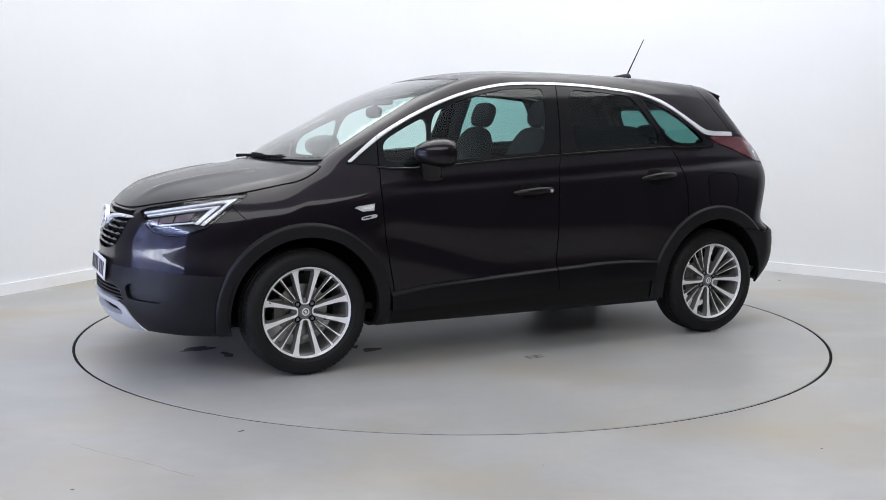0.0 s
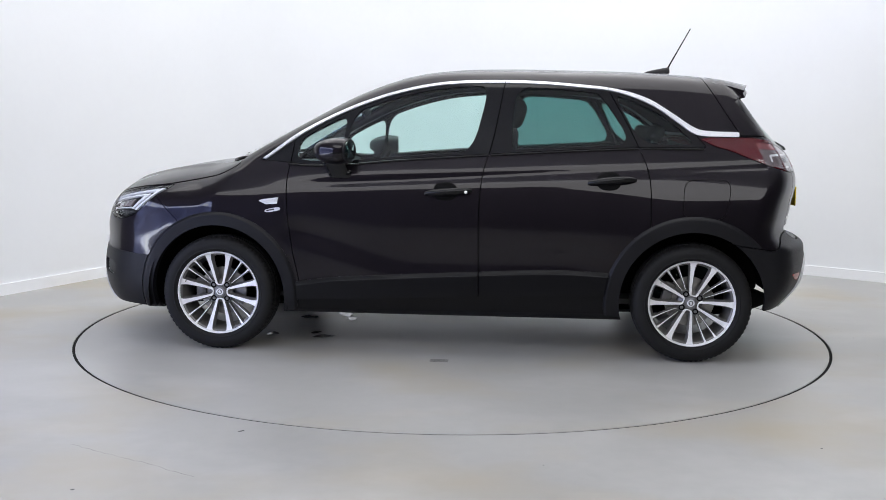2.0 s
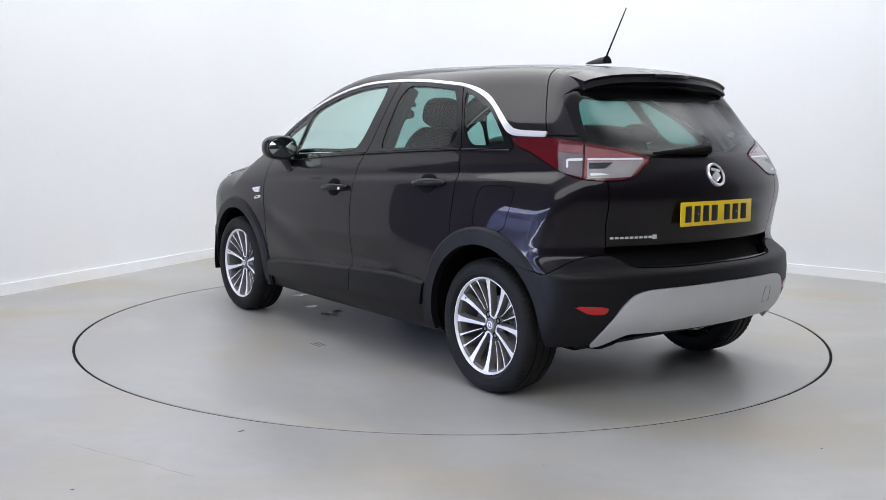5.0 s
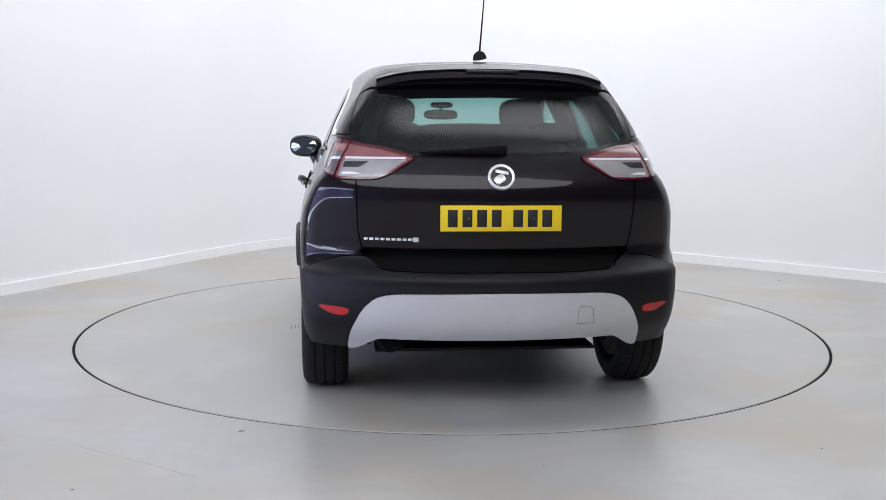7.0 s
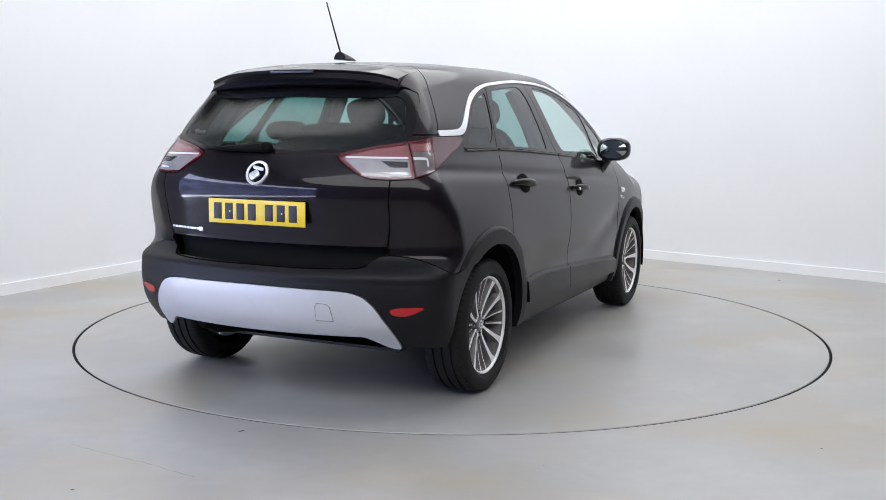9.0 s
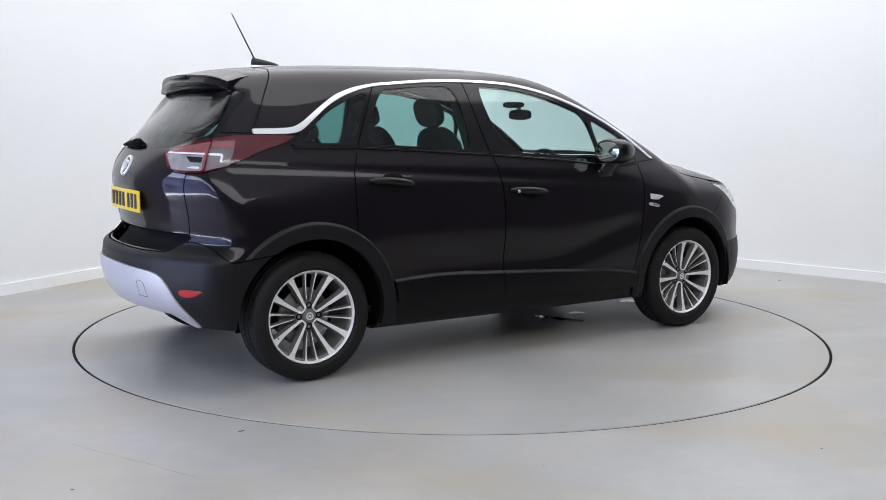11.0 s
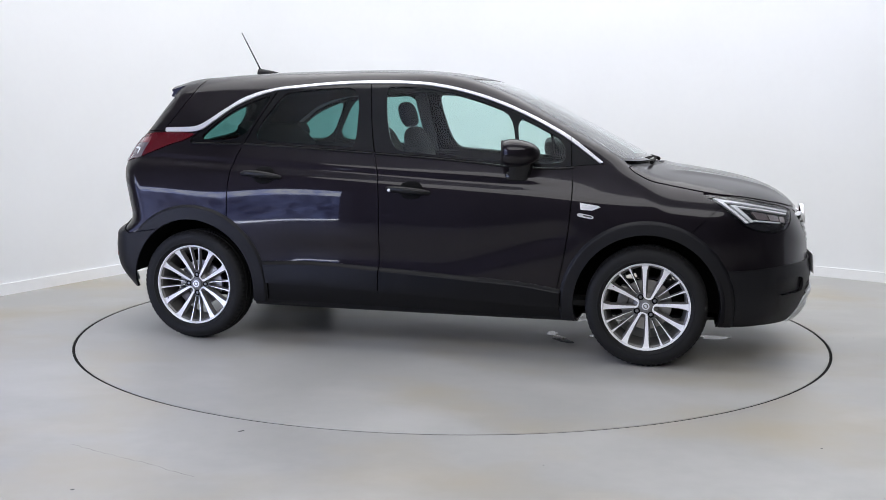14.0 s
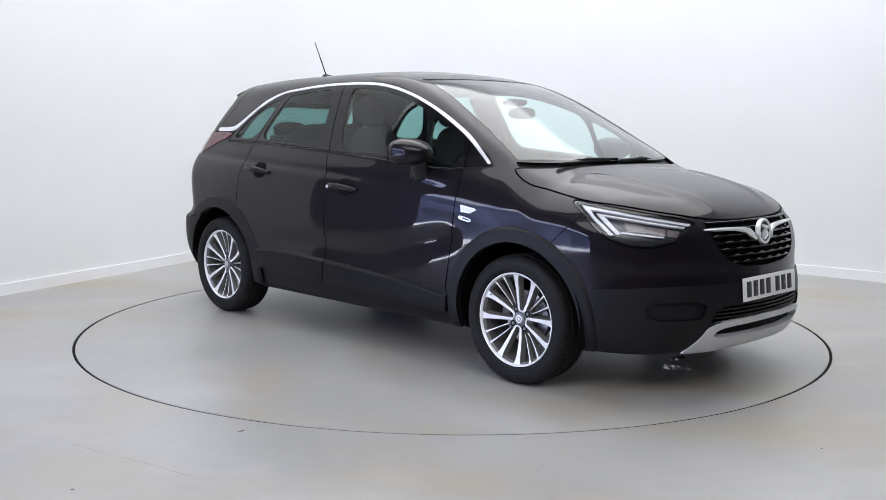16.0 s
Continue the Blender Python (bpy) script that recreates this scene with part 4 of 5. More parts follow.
def build_wheel():
    V, F = lathe([(0.230, 0.086), (0.2305, 0.084), (0.2305, 0.080), (0.222, 0.074), (0.214, 0.068), (0.206, 0.02), (0.200, -0.09)], 96)
    wheel = mesh_part("wheel", V, F, RIM_DARK, car, "two-tone machined alloy wheel with paired spokes")
    V, F = lathe([(0.2225, 0.080), (0.2245, 0.0865), (0.2295, 0.0915), (0.2335, 0.0915), (0.2350, 0.082)], 96)
    mesh_part("rim_lip", V, F, ALLOY, wheel, "bright machined rim edge")
    mesh_part("tyre", *tyre_mesh(), RUBBER, wheel, "black rubber road tyre")
    for k in range(4):
        add_spoke("spoke", WIDE_P, wheel, 90 * k)
        add_spoke("spoke", WIDE_N, wheel, 90 * k)
        add_spoke("thin_spoke", THIN_P, wheel, 90 * k + 45)
        add_spoke("thin_spoke", THIN_N, wheel, 90 * k + 45)
        a = math.radians(90 * k + 45)
        V, F = lathe([(0.0, 0.050), (0.0075, 0.050), (0.009, 0.047), (0.009, 0.036), (0.0135, 0.035), (0.0145, 0.047), (0.019, 0.0475), (0.022, 0.040), (0.023, 0.02)], 18)
        mesh_part("wheel_bolt", [(x + 0.054 * math.cos(a), y, z + 0.054 * math.sin(a)) for x, y, z in V], F, BOLT, wheel)
        V, F = lathe([(0.0092, 0.044), (0.0105, 0.0486), (0.0165, 0.0486), (0.0175, 0.046)], 18)
        mesh_part("bolt_recess", [(x + 0.054 * math.cos(a), y, z + 0.054 * math.sin(a)) for x, y, z in V], F, BLACK, wheel)
    for k in range(4):
        # the bright U that joins each pair of spokes at the hub
        P = [Vector((0.058 - 0.018 * math.sin(b), 0.0505, 0.024 * math.cos(b))) for b in np.linspace(0.0, math.pi, 13)]
        ob = mesh_part("spoke_bridge", *tube(P, 0.0045, 8), ALLOY, wheel)
        ob.matrix_basis = pose(0, 0, 0, 0, -90 * k, 0)
    V, F = lathe([(0.0, 0.048), (0.036, 0.047), (0.046, 0.042), (0.066, 0.028), (0.072, 0.01), (0.07, -0.01)], 40)
    mesh_part("hub", V, F, GUNMETAL, wheel)
    V, F = lathe([(0.0, 0.0595), (0.022, 0.0595), (0.029, 0.0575), (0.0325, 0.053), (0.033, 0.045)], 32)
    cap = mesh_part("centre_cap", V, F, BOLT, wheel, "grey centre cap")
    V, F = lathe([(0.013, 0.0592), (0.0145, 0.0605), (0.019, 0.0605), (0.0205, 0.0592)], 28)
    mesh_part("cap_ring", V, F, CHROME, cap)
    part("cap_emblem", block(0.012, 0.003, 0.016, 0.001, m=pose(0, 0.0600, 0, 0, 30, 0)), CHROME, cap)
    V, F = lathe([(0.07, -0.005), (0.135, -0.005), (0.135, -0.028), (0.07, -0.028)], 48, True)
    mesh_part("brake_disc", V, F, STEEL, wheel, "bare steel brake disc")
    part("brake_caliper", block(0.06, 0.05, 0.12, 0.012, m=pose(0.125, -0.012, 0.01)), GUNMETAL, wheel)
    part("valve", block(0.006, 0.02, 0.006, 0.002, m=pose(0.19, 0.07, 0.06)), BLACK, wheel)
    return wheel


wheel = build_wheel()
TRACK = 0.752
# place, outward side and standing angle of each wheel
spins = ((1.3036, 1, 0, 0), (-1.3227, 1, 0, -16), (1.3036, -1, 180, -13), (-1.3227, -1, 180, 45))
for i, (wx, s, turn, spin) in enumerate(spins):
    m = pose(wx, s * TRACK, 0.323, 0, 0, turn) @ pose(0, 0, 0, 0, spin, 0)
    if i == 0:
        wheel.matrix_basis = m
    else:
        copy_thing(wheel, m)

# wheel housings, axle and floor parts
for hub in HUBS:
    for s in (1, -1):
        V, F = [], []
        n = 28
        for i in range(n + 1):
            a = math.radians(-12 + (204 if hub[0] > 0 else 184) * i / n)
            for y, r in ((0.845, 0.405), (0.70, 0.42), (0.50, 0.42), (0.46, 0.20)):
                V.append((hub[0] + r * math.cos(a), s * y, hub[1] + r * math.sin(a)))
        for i in range(n):
            for q in range(3):
                F.append((4 * i + q, 4 * i + q + 1, 4 * i + 5 + q, 4 * i + 4 + q))
        mesh_part("wheel_arch_liner", V, F, BLACK, car, label="black felt wheel arch liner")
part("rear_axle", block(0.10, 1.15, 0.09, 0.03, m=pose(-1.28, 0, 0.30)), BLACK, car, "black rear axle beam")
part("rear_floor_pan", block(0.46, 1.05, 0.05, 0.02, m=pose(-1.50, 0, 0.385)), BLACK, car, "black rear floor pan")
part("front_floor_pan", block(0.75, 0.9, 0.04, 0.015, m=pose(1.45, 0, 0.26)), BLACK, car, "black engine undertray")
V, F = tube([(-0.9, 0.35, 0.27), (-1.5, 0.42, 0.27), (-1.70, 0.46, 0.30), (-1.80, 0.47, 0.30)], [0.025, 0.07, 0.07, 0.028], 14)
mesh_part("exhaust", V, F, BLACK, car, "dark metal exhaust silencer and pipe")
for s in (1, -1):
    V, F = tube([(-1.30, s * 0.56, 0.30), (-1.55, s * 0.56, 0.27)], 0.035, 10)
    mesh_part("spring_arm", V, F, BLACK, car)
P = [rear_at(y, z) + Vector((-0.0150, 0, 0)) for y, z in ((-0.41, 0.42), (-0.40, 0.485), (-0.385, 0.497), (-0.345, 0.499), (-0.335, 0.485), (-0.333, 0.42), (-0.41, 0.42))]
mesh_part("tow_eye_cover", *tube(P, 0.0011, 6), GUNMETAL, car, "round-cornered tow eye cover joint")

# ---- head lamps ----
DRL = [(-0.872, 0.913), (-0.955, 0.903), (-1.161, 0.879), (-1.575, 0.831), (-1.56, 0.823), (-1.16, 0.869), (-0.965, 0.892), (-0.920, 0.893), (-0.945, 0.862), (-1.055, 0.782), (-1.03, 0.778), (-0.935, 0.848)]
DRL_IN = [(-0.955, 0.880), (-1.18, 0.858), (-1.535, 0.819), (-1.525, 0.813), (-1.18, 0.850), (-1.00, 0.868), (-1.10, 0.786), (-1.072, 0.783), (-0.985, 0.850)]
LINE_LOW = [(-1.10, 0.797), (-1.38, 0.777), (-1.38, 0.771), (-1.10, 0.790)]
MODULES = ([(-1.12, 0.847), (-1.26, 0.832), (-1.27, 0.795), (-1.15, 0.804)], [(-1.275, 0.830), (-1.40, 0.816), (-1.40, 0.786), (-1.285, 0.794)], [(-1.415, 0.814), (-1.50, 0.805), (-1.48, 0.775), (-1.415, 0.782)])
for s in (1, -1):
    lamp = shell("head_lamp", lamp_f, LAMPDARK, car, s, push=-0.034, depth=0.0, label="head lamp with dark housing behind a clear lens")
    shell("lamp_lens", lamp_f, LENS, lamp, s, push=0.0, depth=0.03, label="clear polycarbonate lens")
    rest_l = lamp_f
    for name, poly, mat, push in (("light_guide", DRL, WHITE, -0.010), ("light_guide", DRL_IN, WHITE, -0.012), ("light_guide", LINE_LOW, WHITE, -0.012),
                                  ("lamp_module", MODULES[0], SMOKE, -0.024), ("lamp_module", MODULES[1], SMOKE, -0.024), ("lamp_module", MODULES[2], SMOKE, -0.024)):
        piece, rest_l = cut(rest_l, from_front_corner(poly))
        shell(name, piece, mat, lamp, s, push=push, depth=0.012)
    bezel, _ = cut(rest_l, lambda V: -0.012 - from_front_corner(LAMP_FRONT)(V))
    shell("lamp_bezel", bezel, GLOSS_BLACK, lamp, s, push=-0.006, depth=0.01)

# ---- tail lamps ----
SEAM = lambda V: V[:, 0] + V[:, 1] + 1.11
A_BAR = [(-1.13, 1.130), (-1.48, 1.131), (-1.48, 1.123), (-1.13, 1.121)]
A_SMOKE = [(-1.14, 1.110), (-1.29, 1.112), (-1.24, 1.085), (-1.14, 1.084)]
A_WHITE = [(-1.15, 1.066), (-1.22, 1.066), (-1.27, 1.058), (-1.15, 1.055)]
A_CLEAR = [(-1.13, 1.118), (-1.49, 1.121), (-1.40, 1.049), (-1.25, 1.044), (-1.13, 1.046)]
B_BAR = [(-1.10, 1.130), (-1.02, 1.128), (-1.00, 1.122), (-1.00, 1.088), (-1.013, 1.088), (-1.013, 1.117), (-1.10, 1.119)]
B_SMOKE = [(-1.10, 1.150), (-0.945, 1.155), (-0.955, 1.068), (-1.10, 1.048)]
B_PINK = [(-1.10, 1.185), (-0.95, 1.19), (-0.945, 1.155), (-1.10, 1.150)]
for s in (1, -1):
    inner_l, outer_l = gap_cut(lamp_r, SEAM, 0.0025)
    GAPS.pop()
    for name, piece, jobs in (("tailgate_lamp", inner_l, ((A_BAR, WHITE), (A_SMOKE, LAMPDARK), (A_WHITE, WHITE), (A_CLEAR, CLEARGREY))),
                              ("tail_lamp", outer_l, ((B_BAR, WHITE), (B_SMOKE, SMOKE), (B_PINK, PINK)))):
        done = []
        for poly, mat in jobs:
            got, piece = cut(piece, from_rear_corner(poly))
            done.append((got, mat))
        if name == "tailgate_lamp":
            core, piece = cut(piece, from_rear_corner(LAMP_REAR, -0.013))
            done.append((core, PINK))
        lamp = shell(name, piece, RED, car, s, push=0.003, depth=0.02, label="dark red tail lamp with clear segments")
        for got, mat in done:
            shell("lamp_segment", got, mat, lamp, s, push=0.0, depth=0.008)
        lens = inner_l if name == "tailgate_lamp" else outer_l
        shell("lamp_lens", lens, LENS, lamp, s, push=0.007, depth=0.006, label="clear outer lens")

# ---- grilles, emblem and plates ----
for i in range(7):
    z = 0.826 - 0.0305 * i
    half = [q for q in np.linspace(0, 0.42, 90) if sd(np.array([[q, z]]), GRILLE)[0] < -0.004]
    if not half:
        continue
    ys = np.linspace(-half[-1], half[-1], 57)
    rings = []
    for k, y in enumerate(ys):
        q = front_at(float(y), z)
        th_ = 0.0060 + (0.0022 * math.sin(y * 62 + i * 2.0) if i > 1 else 0)
        rings.append([q + Vector((dx, 0, dz)) for dx, dz in ((-0.022, -th_), (-0.004, -th_), (0.0005, -th_ * 0.5), (0.0005, th_ * 0.5), (-0.004, th_), (-0.022, th_))])
    mesh_part("grille_bar", *loft(rings), GLOSS_BLACK, car)
for i in range(4):
    z = 0.447 - 0.018 * i
    half = [q for q in np.linspace(0, 0.45, 60) if sd(np.array([[q, z]]), LOW_GRILLE)[0] < -0.003]
    if not half:
        continue
    rings = []
    for y in np.linspace(-half[-1], half[-1], 25):
        q = front_at(float(y), z)
        rings.append([q + Vector((dx, 0, dz)) for dx, dz in ((-0.02, -0.004), (0, -0.004), (0, 0.004), (-0.02, 0.004))])
    mesh_part("grille_bar", *loft(rings), PLASTIC, car)
for s in (1, -1):
    rings = []
    for y, z, h in ((0.415, 0.799, 0.003), (0.36, 0.797, 0.007), (0.28, 0.796, 0.008), (0.20, 0.793, 0.009), (0.15, 0.788, 0.012), (0.11, 0.775, 0.017), (0.085, 0.755, 0.013), (0.075, 0.742, 0.006)):
        q = front_at(y, z)
        q.y *= s
        rings.append([q + Vector((dx, 0, dz)) for dx, dz in ((-0.01, -h), (0.008, -h), (0.014, 0), (0.008, h), (-0.01, h))])
    mesh_part("grille_wing", *loft(rings), CHROME, car, label="chrome grille wing")


def emblem(centre, nrm, r, parent):
    """A round badge: ring, dark ground and a plain bright shape."""
    m = nrm.to_track_quat("Y", "Z").to_matrix().to_4x4()
    m.translation = centre
    V, F = lathe([(0.0, 0.004), (r * 0.8, 0.004), (r * 0.8, -0.01)], 40)
    base = mesh_part("emblem", [m @ Vector(q) for q in V], F, GLOSS_BLACK, parent, "round chrome emblem")
    V, F = lathe([(r * 0.78, 0.003), (r * 0.80, 0.008), (r * 0.93, 0.010), (r, 0.006), (r, -0.012)], 44)
    mesh_part("emblem_ring", [m @ Vector(q) for q in V], F, CHROME, base)
    part("emblem_shape", block(r * 0.85, 0.005, r * 0.62, r * 0.16, m=m @ pose(0.15 * r, 0.006, -0.22 * r, 0, 35, 0)), CHROME, base)
    part("emblem_shape", block(r * 1.0, 0.005, r * 0.26, r * 0.08, m=m @ pose(-0.05 * r, 0.006, 0.36 * r, 0, -12, 0)), CHROME, base)


def number_plate(name, centre, ry, ground, label, sign):
    """A plate with its writing as plain bars; sign: the way it faces along x."""
    m = pose(*centre, 0, ry, 0)
    plate = part(name, block(0.006, 0.52, 0.111, 0.002, m=m), ground, car, label)
    y = 0.208
    for k in range(7):
        if k == 4:
            y -= 0.030
        part("plate_bar", block(0.002, 0.042, 0.074, 0.0004, m=m @ pose(sign * 0.0038, -sign * y, 0)), INK, plate)
        y -= 0.0625
    for yy in (-0.14, 0.14):
        V, F = lathe([(0, 0.0058), (0.004, 0.0055), (0.0055, 0.003)], 10)
        part_m = m @ pose(0, yy, 0, 0, 0, -90 * sign)
        mesh_part("plate_screw", [part_m @ Vector(q) for q in V], F, STEEL, plate)
    return plate


emblem(rear_at(0.0, 1.05), body_normal(rear_at(0.0, 1.05)), 0.058, tailgate)
emblem(front_at(0.0, 0.772) + Vector((0.016, 0, 0)), Vector((1, 0, 0.12)), 0.062, car)
q = rear_at(0.0, 0.872)
number_plate("rear_number_plate", (q.x - 0.009, 0.0, 0.875), 0, YELLOW, "yellow number plate with dark bars", -1)
q = front_at(0.0, 0.512)
number_plate("front_number_plate", (q.x + 0.006, 0, 0.514), -5, PLATEWHITE, "white number plate with dark bars", 1)
for k in range(10):
    y = 0.570 - 0.0235 * k
    q = rear_at(y, 0.777)
    w = 0.0175 if k < 9 else 0.024
    part("script_bar", block(0.004, w, 0.0105 if k < 9 else 0.020, 0.001, m=pose(q.x - 0.001, y, 0.777, 0, 0, -math.degrees(math.atan(0.54 * y)))), CHROME, tailgate)

# ---- spoiler, aerial, wipers ----
rings = []
for y in np.linspace(-0.515, 0.515, 31):
    y = float(y)
    k = 1 - (abs(y) / 0.58) ** 6
    root = on_body((-1.30, y, 1.0), (0, 0, 1))
    tip_x = -1.695 + 0.30 * y * y
    tip_z = 1.521 - 0.085 * y * y - 0.03 * (abs(y) / 0.535) ** 6
    mid = on_body((-1.45, y, 1.0), (0, 0, 1))
    g = rear_at(y, 1.425 - 0.05 * y * y)
    rings.append([(-1.44, y, mid.z - 0.006), (-1.44, y, mid.z + 0.003), (-1.56 + 0.1 * y * y, y, (mid.z + tip_z) / 2 + 0.006), (tip_x, y, tip_z), (tip_x + 0.003, y, tip_z - 0.006),
                  (tip_x + 0.010, y, tip_z - 0.013), ((tip_x + g.x) / 2, y, tip_z - 0.038), (g.x + 0.085, y, g.z + 0.004)])
mesh_part("roof_spoiler", *loft(rings), PAINT, tailgate)
part("high_brake_light", block(0.012, 0.24, 0.014, 0.003, m=pose(-1.692, 0, 1.511)), LAMPDARK, tailgate, "dark high-level brake light")
rings = []
for u in np.linspace(0, 1, 12):
    x = -1.115 - 0.15 * u
    h, w = 0.004 + 0.034 * u ** 0.7, 0.010 + 0.024 * u ** 0.8
    z = 1.583
    rings.append([(x, w * math.cos(a), z + h * max(0, math.sin(a)) + 0.012) for a in np.linspace(0, math.pi, 9)])
aerial = mesh_part("roof_aerial", *loft(rings), PLASTIC, car, "black fin base with a long thin mast")
mesh_part("aerial_mast", *tube([(-1.25, 0, 1.615), (-1.262, 0, 1.635), (-1.385, 0, 1.863)], [0.006, 0.0045, 0.0028], 8), BLACK, aerial)
mesh_part("wiper_arm", *tube([(1.325, -0.02, 1.085), (1.27, 0.30, 1.093), (1.215, 0.50, 1.080)], [0.011, 0.008, 0.005], 8), BLACK, car)
mesh_part("wiper_blade", *tube([(1.285, 0.02, 1.092), (1.255, 0.28, 1.096), (1.155, 0.56, 1.085)], [0.006, 0.009, 0.005], 8), BLACK, car)
mesh_part("wiper_arm", *tube([(1.30, -0.52, 1.076), (1.31, -0.28, 1.086), (1.305, -0.10, 1.092)], [0.011, 0.008, 0.005], 8), BLACK, car)
mesh_part("wiper_blade", *tube([(1.215, -0.47, 1.084), (1.275, -0.25, 1.095), (1.29, 0.0, 1.098)], [0.005, 0.009, 0.005], 8), BLACK, car)
P = [rear_at(y, z) + Vector((-0.018, 0, 0)) for y, z in ((0.0, 1.165), (0.10, 1.160), (0.22, 1.156), (0.345, 1.150))]
mesh_part("rear_wiper", *tube(P, [0.030, 0.022, 0.014, 0.006], 10, 0.85), BLACK, tailgate, "black rear wiper")
V, F = superellipsoid(P[0].x, 0.0, 1.165, 0.022, 0.035, 0.024, 2.5)
mesh_part("wiper_pivot_cap", V, F, BLACK, tailgate)

# ---- mirrors, handles, badges ----
for s in (1, -1):
    V, F = superellipsoid(0, 0, 0, 0.108, 0.112, 0.077, 2.7, 40, 26)
    body = []
    for x, y, z in V:
        k = (x + 0.105) / 0.21
        f = 1.0 - 0.36 * k ** 2.0
        z *= 1.0 if z > 0 else 1.02
        body.append((max(x, -0.088) * 1.04, y * f, z * f - 0.004 * k))
    m = pose(0.622, s * 0.900, 1.13, 0, 0, s * -10)
    mirror = mesh_part("door_mirror", [m @ Vector((x, s * y, z)) for x, y, z in body], F, PAINT, car, "gloss black door mirror")
    V, F = lathe([(0.0, 0.004), (0.062, 0.004), (0.064, 0.0)], 32)
    V = [m @ Vector((-0.0925 - y * 0.4, x * 1.35 * s, (z * 0.92) - 0.002)) for x, y, z in V]
    mesh_part("mirror_glass", V, F, MIRROR, mirror, "silvered mirror glass")
    V, F = lathe([(0.060, 0.002), (0.064, 0.008), (0.069, 0.004), (0.070, -0.01)], 32)
    V = [m @ Vector((-0.090 - y * 0.6, x * 1.35 * s, (z * 0.95) - 0.002)) for x, y, z in V]
    mesh_part("mirror_rim", V, F, PLASTIC, mirror)
    rings = []
    for u in np.linspace(0, 1, 7):
        c = Vector((0.635 - 0.03 * u, 0.865 - 0.045 * u, 1.08 - 0.095 * u))
        a, b = 0.066 - 0.004 * u, 0.034 - 0.004 * u
        rings.append([(c.x + a * math.cos(t), s * (c.y + b * math.sin(t)), c.z) for t in np.linspace(0, 2 * math.pi, 17)[:-1]])
    mesh_part("mirror_foot", *loft(rings), GLOSS_BLACK, mirror)
    V, F = superellipsoid(0, 0, 0, 0.07, 0.035, 0.03, 3)
    mm = pose(0.60, s * 0.815, 1.0)
    mesh_part("mirror_base", [mm @ Vector(q) for q in V], F, GLOSS_BLACK, mirror)
    mesh_part("mirror_seam", *tube([m @ Vector((x, s * y, z)) for x, y, z in ((-0.088, 0.096, -0.012), (-0.04, 0.1055, -0.012), (0.02, 0.094, -0.016), (0.07, 0.062, -0.020))], 0.0022, 6), BLACK, mirror)

    for (xa, za), (xb, zb), xc in (((0.128, 0.902), (-0.126, 0.919), 0.018), ((-0.752, 0.967), (-1.004, 0.985), -0.862)):
        zc = (za + zb) / 2 + 0.004
        base = side_at(xc, zc)
        nrm = body_normal(base)
        mt = nrm.to_track_quat("Y", "Z").to_matrix().to_4x4()
        mt.translation = base
        V, F = superellipsoid(0, 0, 0, 0.066, 0.007, 0.051, 2.4, 28, 12)
        V = flip([mt @ Vector(q) for q in V], s)
        handle = mesh_part("door_handle", V, F, BLACK, car, "black door handle over a dark grip cup")
        pts, rad = [], []
        for u in np.linspace(0, 1, 11):
            x, z = xa + (xb - xa) * u, za + (zb - za) * u
            q = side_at(x, z)
            q += body_normal(q) * (0.006 + 0.032 * math.sin(math.pi * min(1, max(0, u))) ** 0.6)
            pts.append((q.x, s * q.y, q.z))
            rad.append(0.008 + 0.010 * math.sin(math.pi * u) ** 0.5)
        mesh_part("grip", *tube(pts, rad, 12, 1.05), GRIP, handle)
        if xa > 0:
            q = side_at(-0.097, 0.9085)
            V, F = lathe([(0, 0.003), (0.008, 0.002), (0.0095, -0.003)], 18)
            nrm2 = body_normal(q)
            mt = nrm2.to_track_quat("Y", "Z").to_matrix().to_4x4()
            mt.translation = q + nrm2 * 0.041
            mesh_part("lock", flip([mt @ Vector(p_) for p_ in V], s), F, CHROME, handle, "round chrome lock cover")

    def wing_badge(name, poly, mat, thick):
        P = [side_at(x, z) for x, z in poly]
        N_ = [body_normal(p_) for p_ in P]
        r0 = [(p_.x, s * (p_ - n_ * 0.002).y, p_.z) for p_, n_ in zip(P, N_)]
        r1 = [(p_.x, s * (p_ + n_ * thick).y, p_.z) for p_, n_ in zip(P, N_)]
        return mesh_part(name, *loft([r0, r1]), mat, car, smooth=False)
    wing_badge("side_repeater", [(1.055, 0.848), (1.04, 0.856), (0.945, 0.869), (0.951, 0.833), (1.012, 0.829)], CHROME, 0.006)
    wing_badge("repeater_lens", [(1.030, 0.848), (0.958, 0.860), (0.961, 0.842), (1.010, 0.838)], WHITE, 0.008)
    wing_badge("wing_badge", rounded([(1.022, 0.789), (1.016, 0.802), (0.945, 0.815), (0.932, 0.810), (0.936, 0.797), (1.008, 0.784)], 1), CHROME, 0.004)
    wing_badge("badge_bar", [(1.012, 0.792), (1.010, 0.798), (0.966, 0.806), (0.968, 0.799)], INK, 0.006)

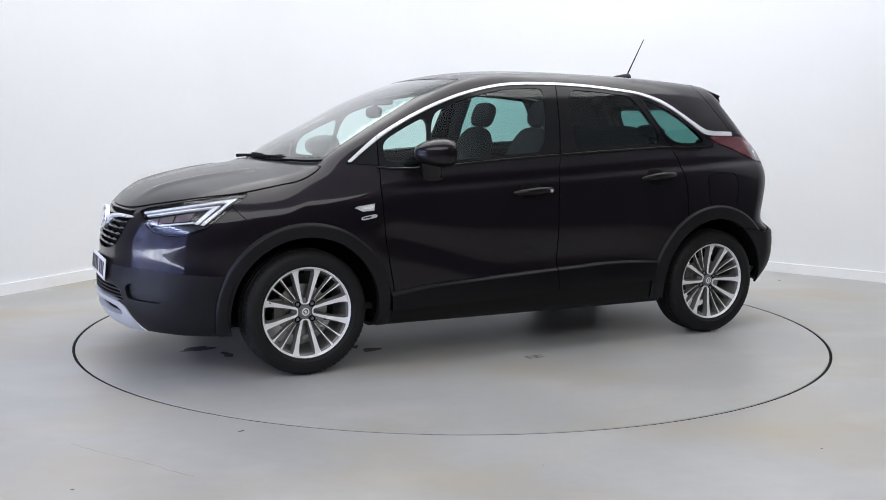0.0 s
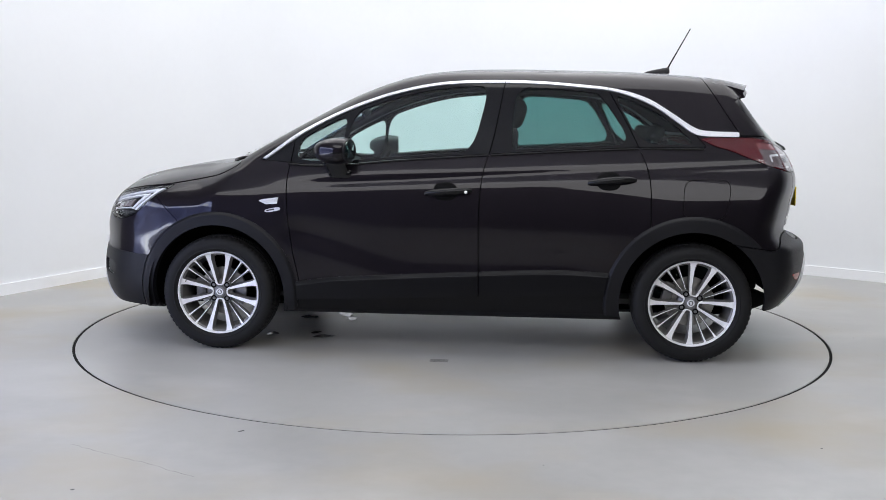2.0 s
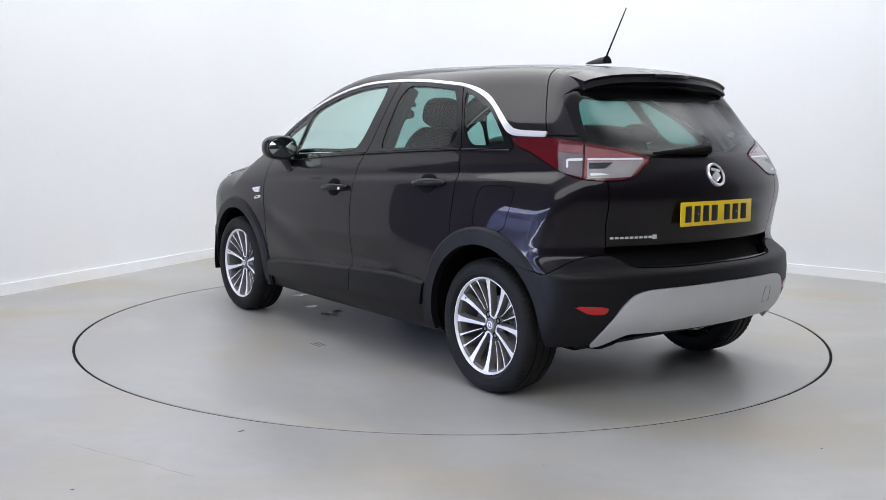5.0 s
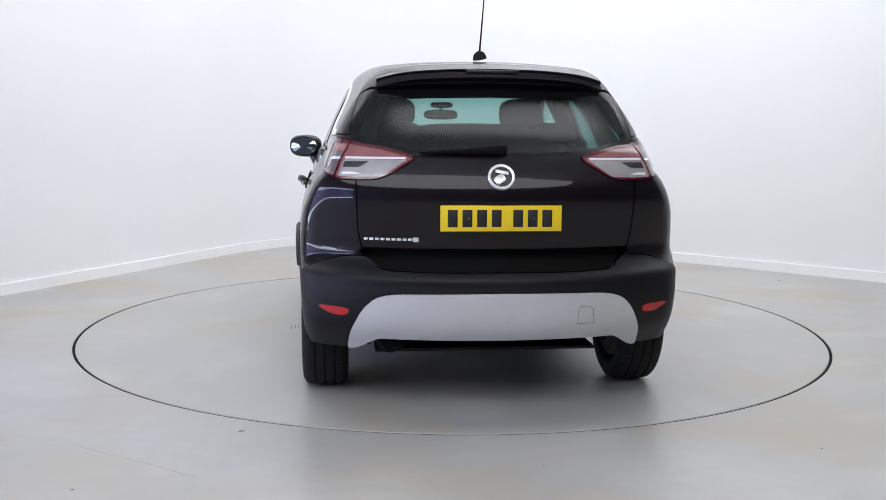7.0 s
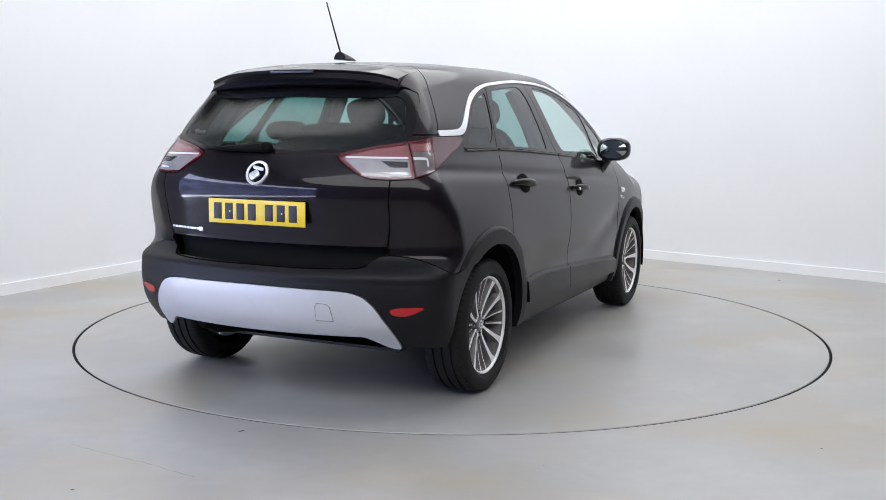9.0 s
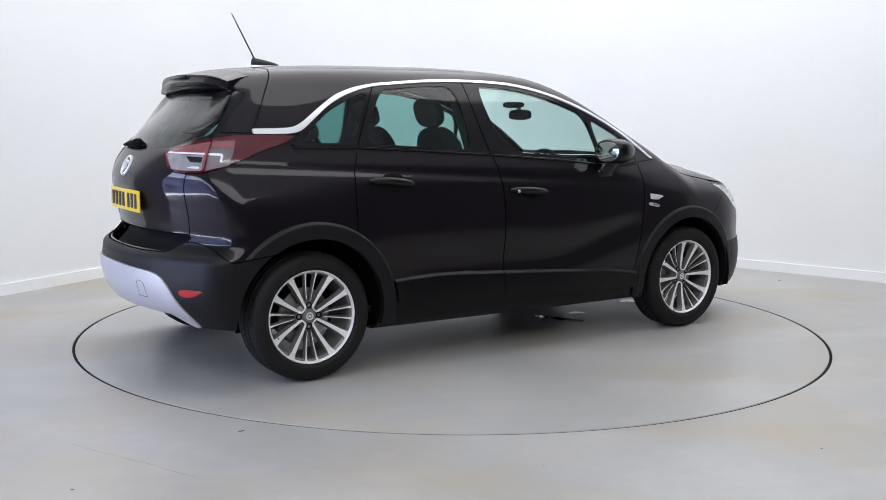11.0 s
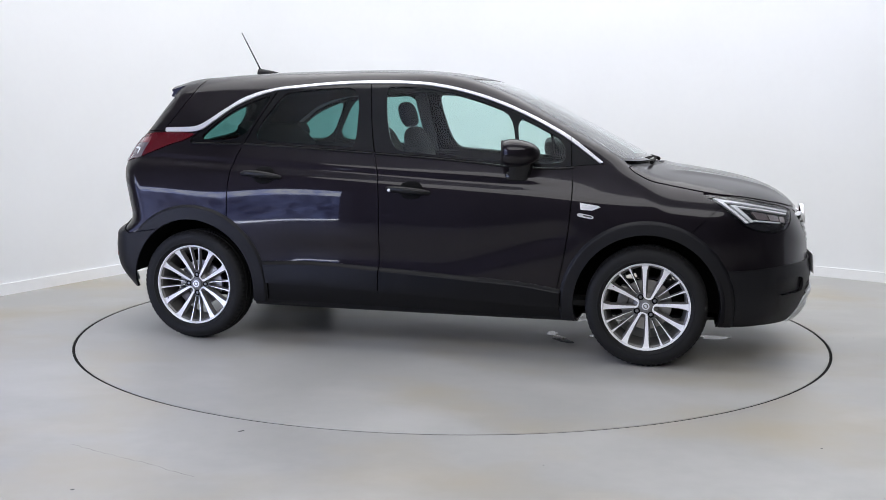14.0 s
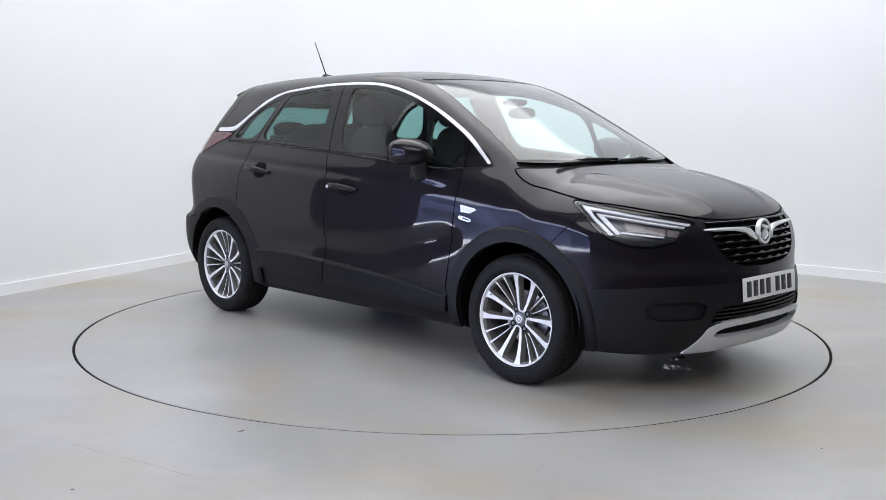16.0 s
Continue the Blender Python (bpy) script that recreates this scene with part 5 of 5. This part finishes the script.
# ---- cabin ----
def seat(x, y, z, wide, rake, rest_h, name, head=True):
    m = pose(x, y, z)
    back_m = m @ pose(-0.20, 0, 0.10, 0, -rake, 0)
    V, F = superellipsoid(0, 0, 0.0, 0.26, wide, 0.09, 3.5)
    ob = mesh_part(name, [m @ Vector(q) for q in V], F, CLOTH, car, "dark grey cloth car seat with headrest")
    V, F = superellipsoid(0, 0, 0.30, 0.065, wide * 0.96, 0.34, 3.6, 28, 20)
    V = [(q[0], q[1] * (1.0 - 0.22 * max(0, (q[2] - 0.25) / 0.39)), q[2]) for q in V]
    mesh_part("backrest", [back_m @ Vector(q) for q in V], F, CLOTH, ob)
    return ob, back_m


def headrest(ob, m, z, w, h, y=0.0):
    V, F = superellipsoid(-0.005, y, z, 0.045, w, h, 2.9, 24, 16)
    hr = mesh_part("headrest", [m @ Vector(q) for q in V], F, CLOTH, ob)
    for k in (-0.06, 0.06):
        mesh_part("headrest_post", *tube([m @ Vector((0, y + k, z - h - 0.07)), m @ Vector((0, y + k, z - h + 0.02))], 0.006, 8), STEEL, hr)


for y in (0.37, -0.37):
    ob, m = seat(0.08, y, 0.55, 0.25, 18, 0.6, "front_seat")
    headrest(ob, m, 0.73, 0.125, 0.085)
ob, m = seat(-0.72, 0, 0.58, 0.64, 22, 0.55, "rear_bench")
for y in (0.40, -0.40):
    headrest(ob, m, 0.60, 0.125, 0.05, y)
V, F = superellipsoid(0, 0, 0, 0.26, 0.70, 0.13, 4, 36, 16)
dash = mesh_part("dashboard", [(x + 0.98 - 0.12 * (y / 0.7) ** 2, y, z + 0.915) for x, y, z in V], F, LINING, car, "dark grey dashboard")
V, F = superellipsoid(0.78, -0.37, 1.02, 0.07, 0.15, 0.045, 3)
mesh_part("instrument_hood", V, F, LINING, dash)
V, F = lathe([(0.175 + 0.014 * math.cos(a), 0.014 * math.sin(a)) for a in np.linspace(0, 2 * math.pi, 11)[:-1]], 40, True)
mw = pose(0.58, -0.37, 0.96, 0, 0, 90) @ pose(0, 0, 0, -24, 0, 0)
wheel_s = mesh_part("steering_wheel", [mw @ Vector(q) for q in V], F, BLACK, car, "black leather steering wheel")
V, F = superellipsoid(0, 0.01, -0.01, 0.06, 0.025, 0.055, 3)
mesh_part("wheel_boss", [mw @ Vector(q) for q in V], F, BLACK, wheel_s)
for a in (10, 170, 270):
    part("wheel_spoke", block(0.13, 0.014, 0.032, 0.005, m=mw @ pose(0, 0, 0, 0, a, 0) @ pose(0.10, 0, 0)), BLACK, wheel_s)
V, F = superellipsoid(0.60, 0.0, 1.345, 0.018, 0.115, 0.034, 3)
im = mesh_part("interior_mirror", V, F, BLACK, car, "black interior mirror")
mesh_part("mirror_stem", *tube([(0.61, 0, 1.36), (0.575, 0, 1.40)], 0.012, 8), BLACK, im)
V, F = superellipsoid(0.545, 0.0, 1.408, 0.055, 0.075, 0.02, 3)
mesh_part("sensor_cover", V, F, BLACK, im)
part("parcel_shelf", block(0.42, 1.15, 0.03, 0.01, m=pose(-1.40, 0, 1.03)), LINING, car, "dark parcel shelf")
part("cabin_floor", block(2.7, 1.35, 0.03, 0, m=pose(-0.25, 0, 0.30)), LINING, car, "dark carpeted cabin floor")
for s in (1, -1):
    mesh_part("pillar_trim", *tube([(-0.27, s * 0.715, 1.10), (-0.29, s * 0.645, 1.28), (-0.31, s * 0.555, 1.47)], [0.045, 0.04, 0.045], 10), LINING, car)
    mesh_part("rear_pillar_trim", *tube([(-1.60, s * 0.58, 1.15), (-1.48, s * 0.535, 1.30), (-1.34, s * 0.46, 1.46)], [0.05, 0.045, 0.05], 10), LINING, car)


# ---- motion: the plate turns evenly, with the car on it ----
def motions():
    plate_rows, car_rows = [], []
    for i in range(33):
        t = 0.5 * i
        s = (t - 8) / 8
        m = pose(0, 0, 0, 0, 0, 80.849 - 125.663 * s + 0.192 * s * s + 0.097 * s ** 3)
        plate_rows.append((t, m))
        car_rows.append((t, m @ pose(-0.0533, 0.023, 0)))
    car.scale = (0.9915, 1.0, 0.9925)
    walk(turntable, plate_rows)
    walk(car, car_rows)


motions()
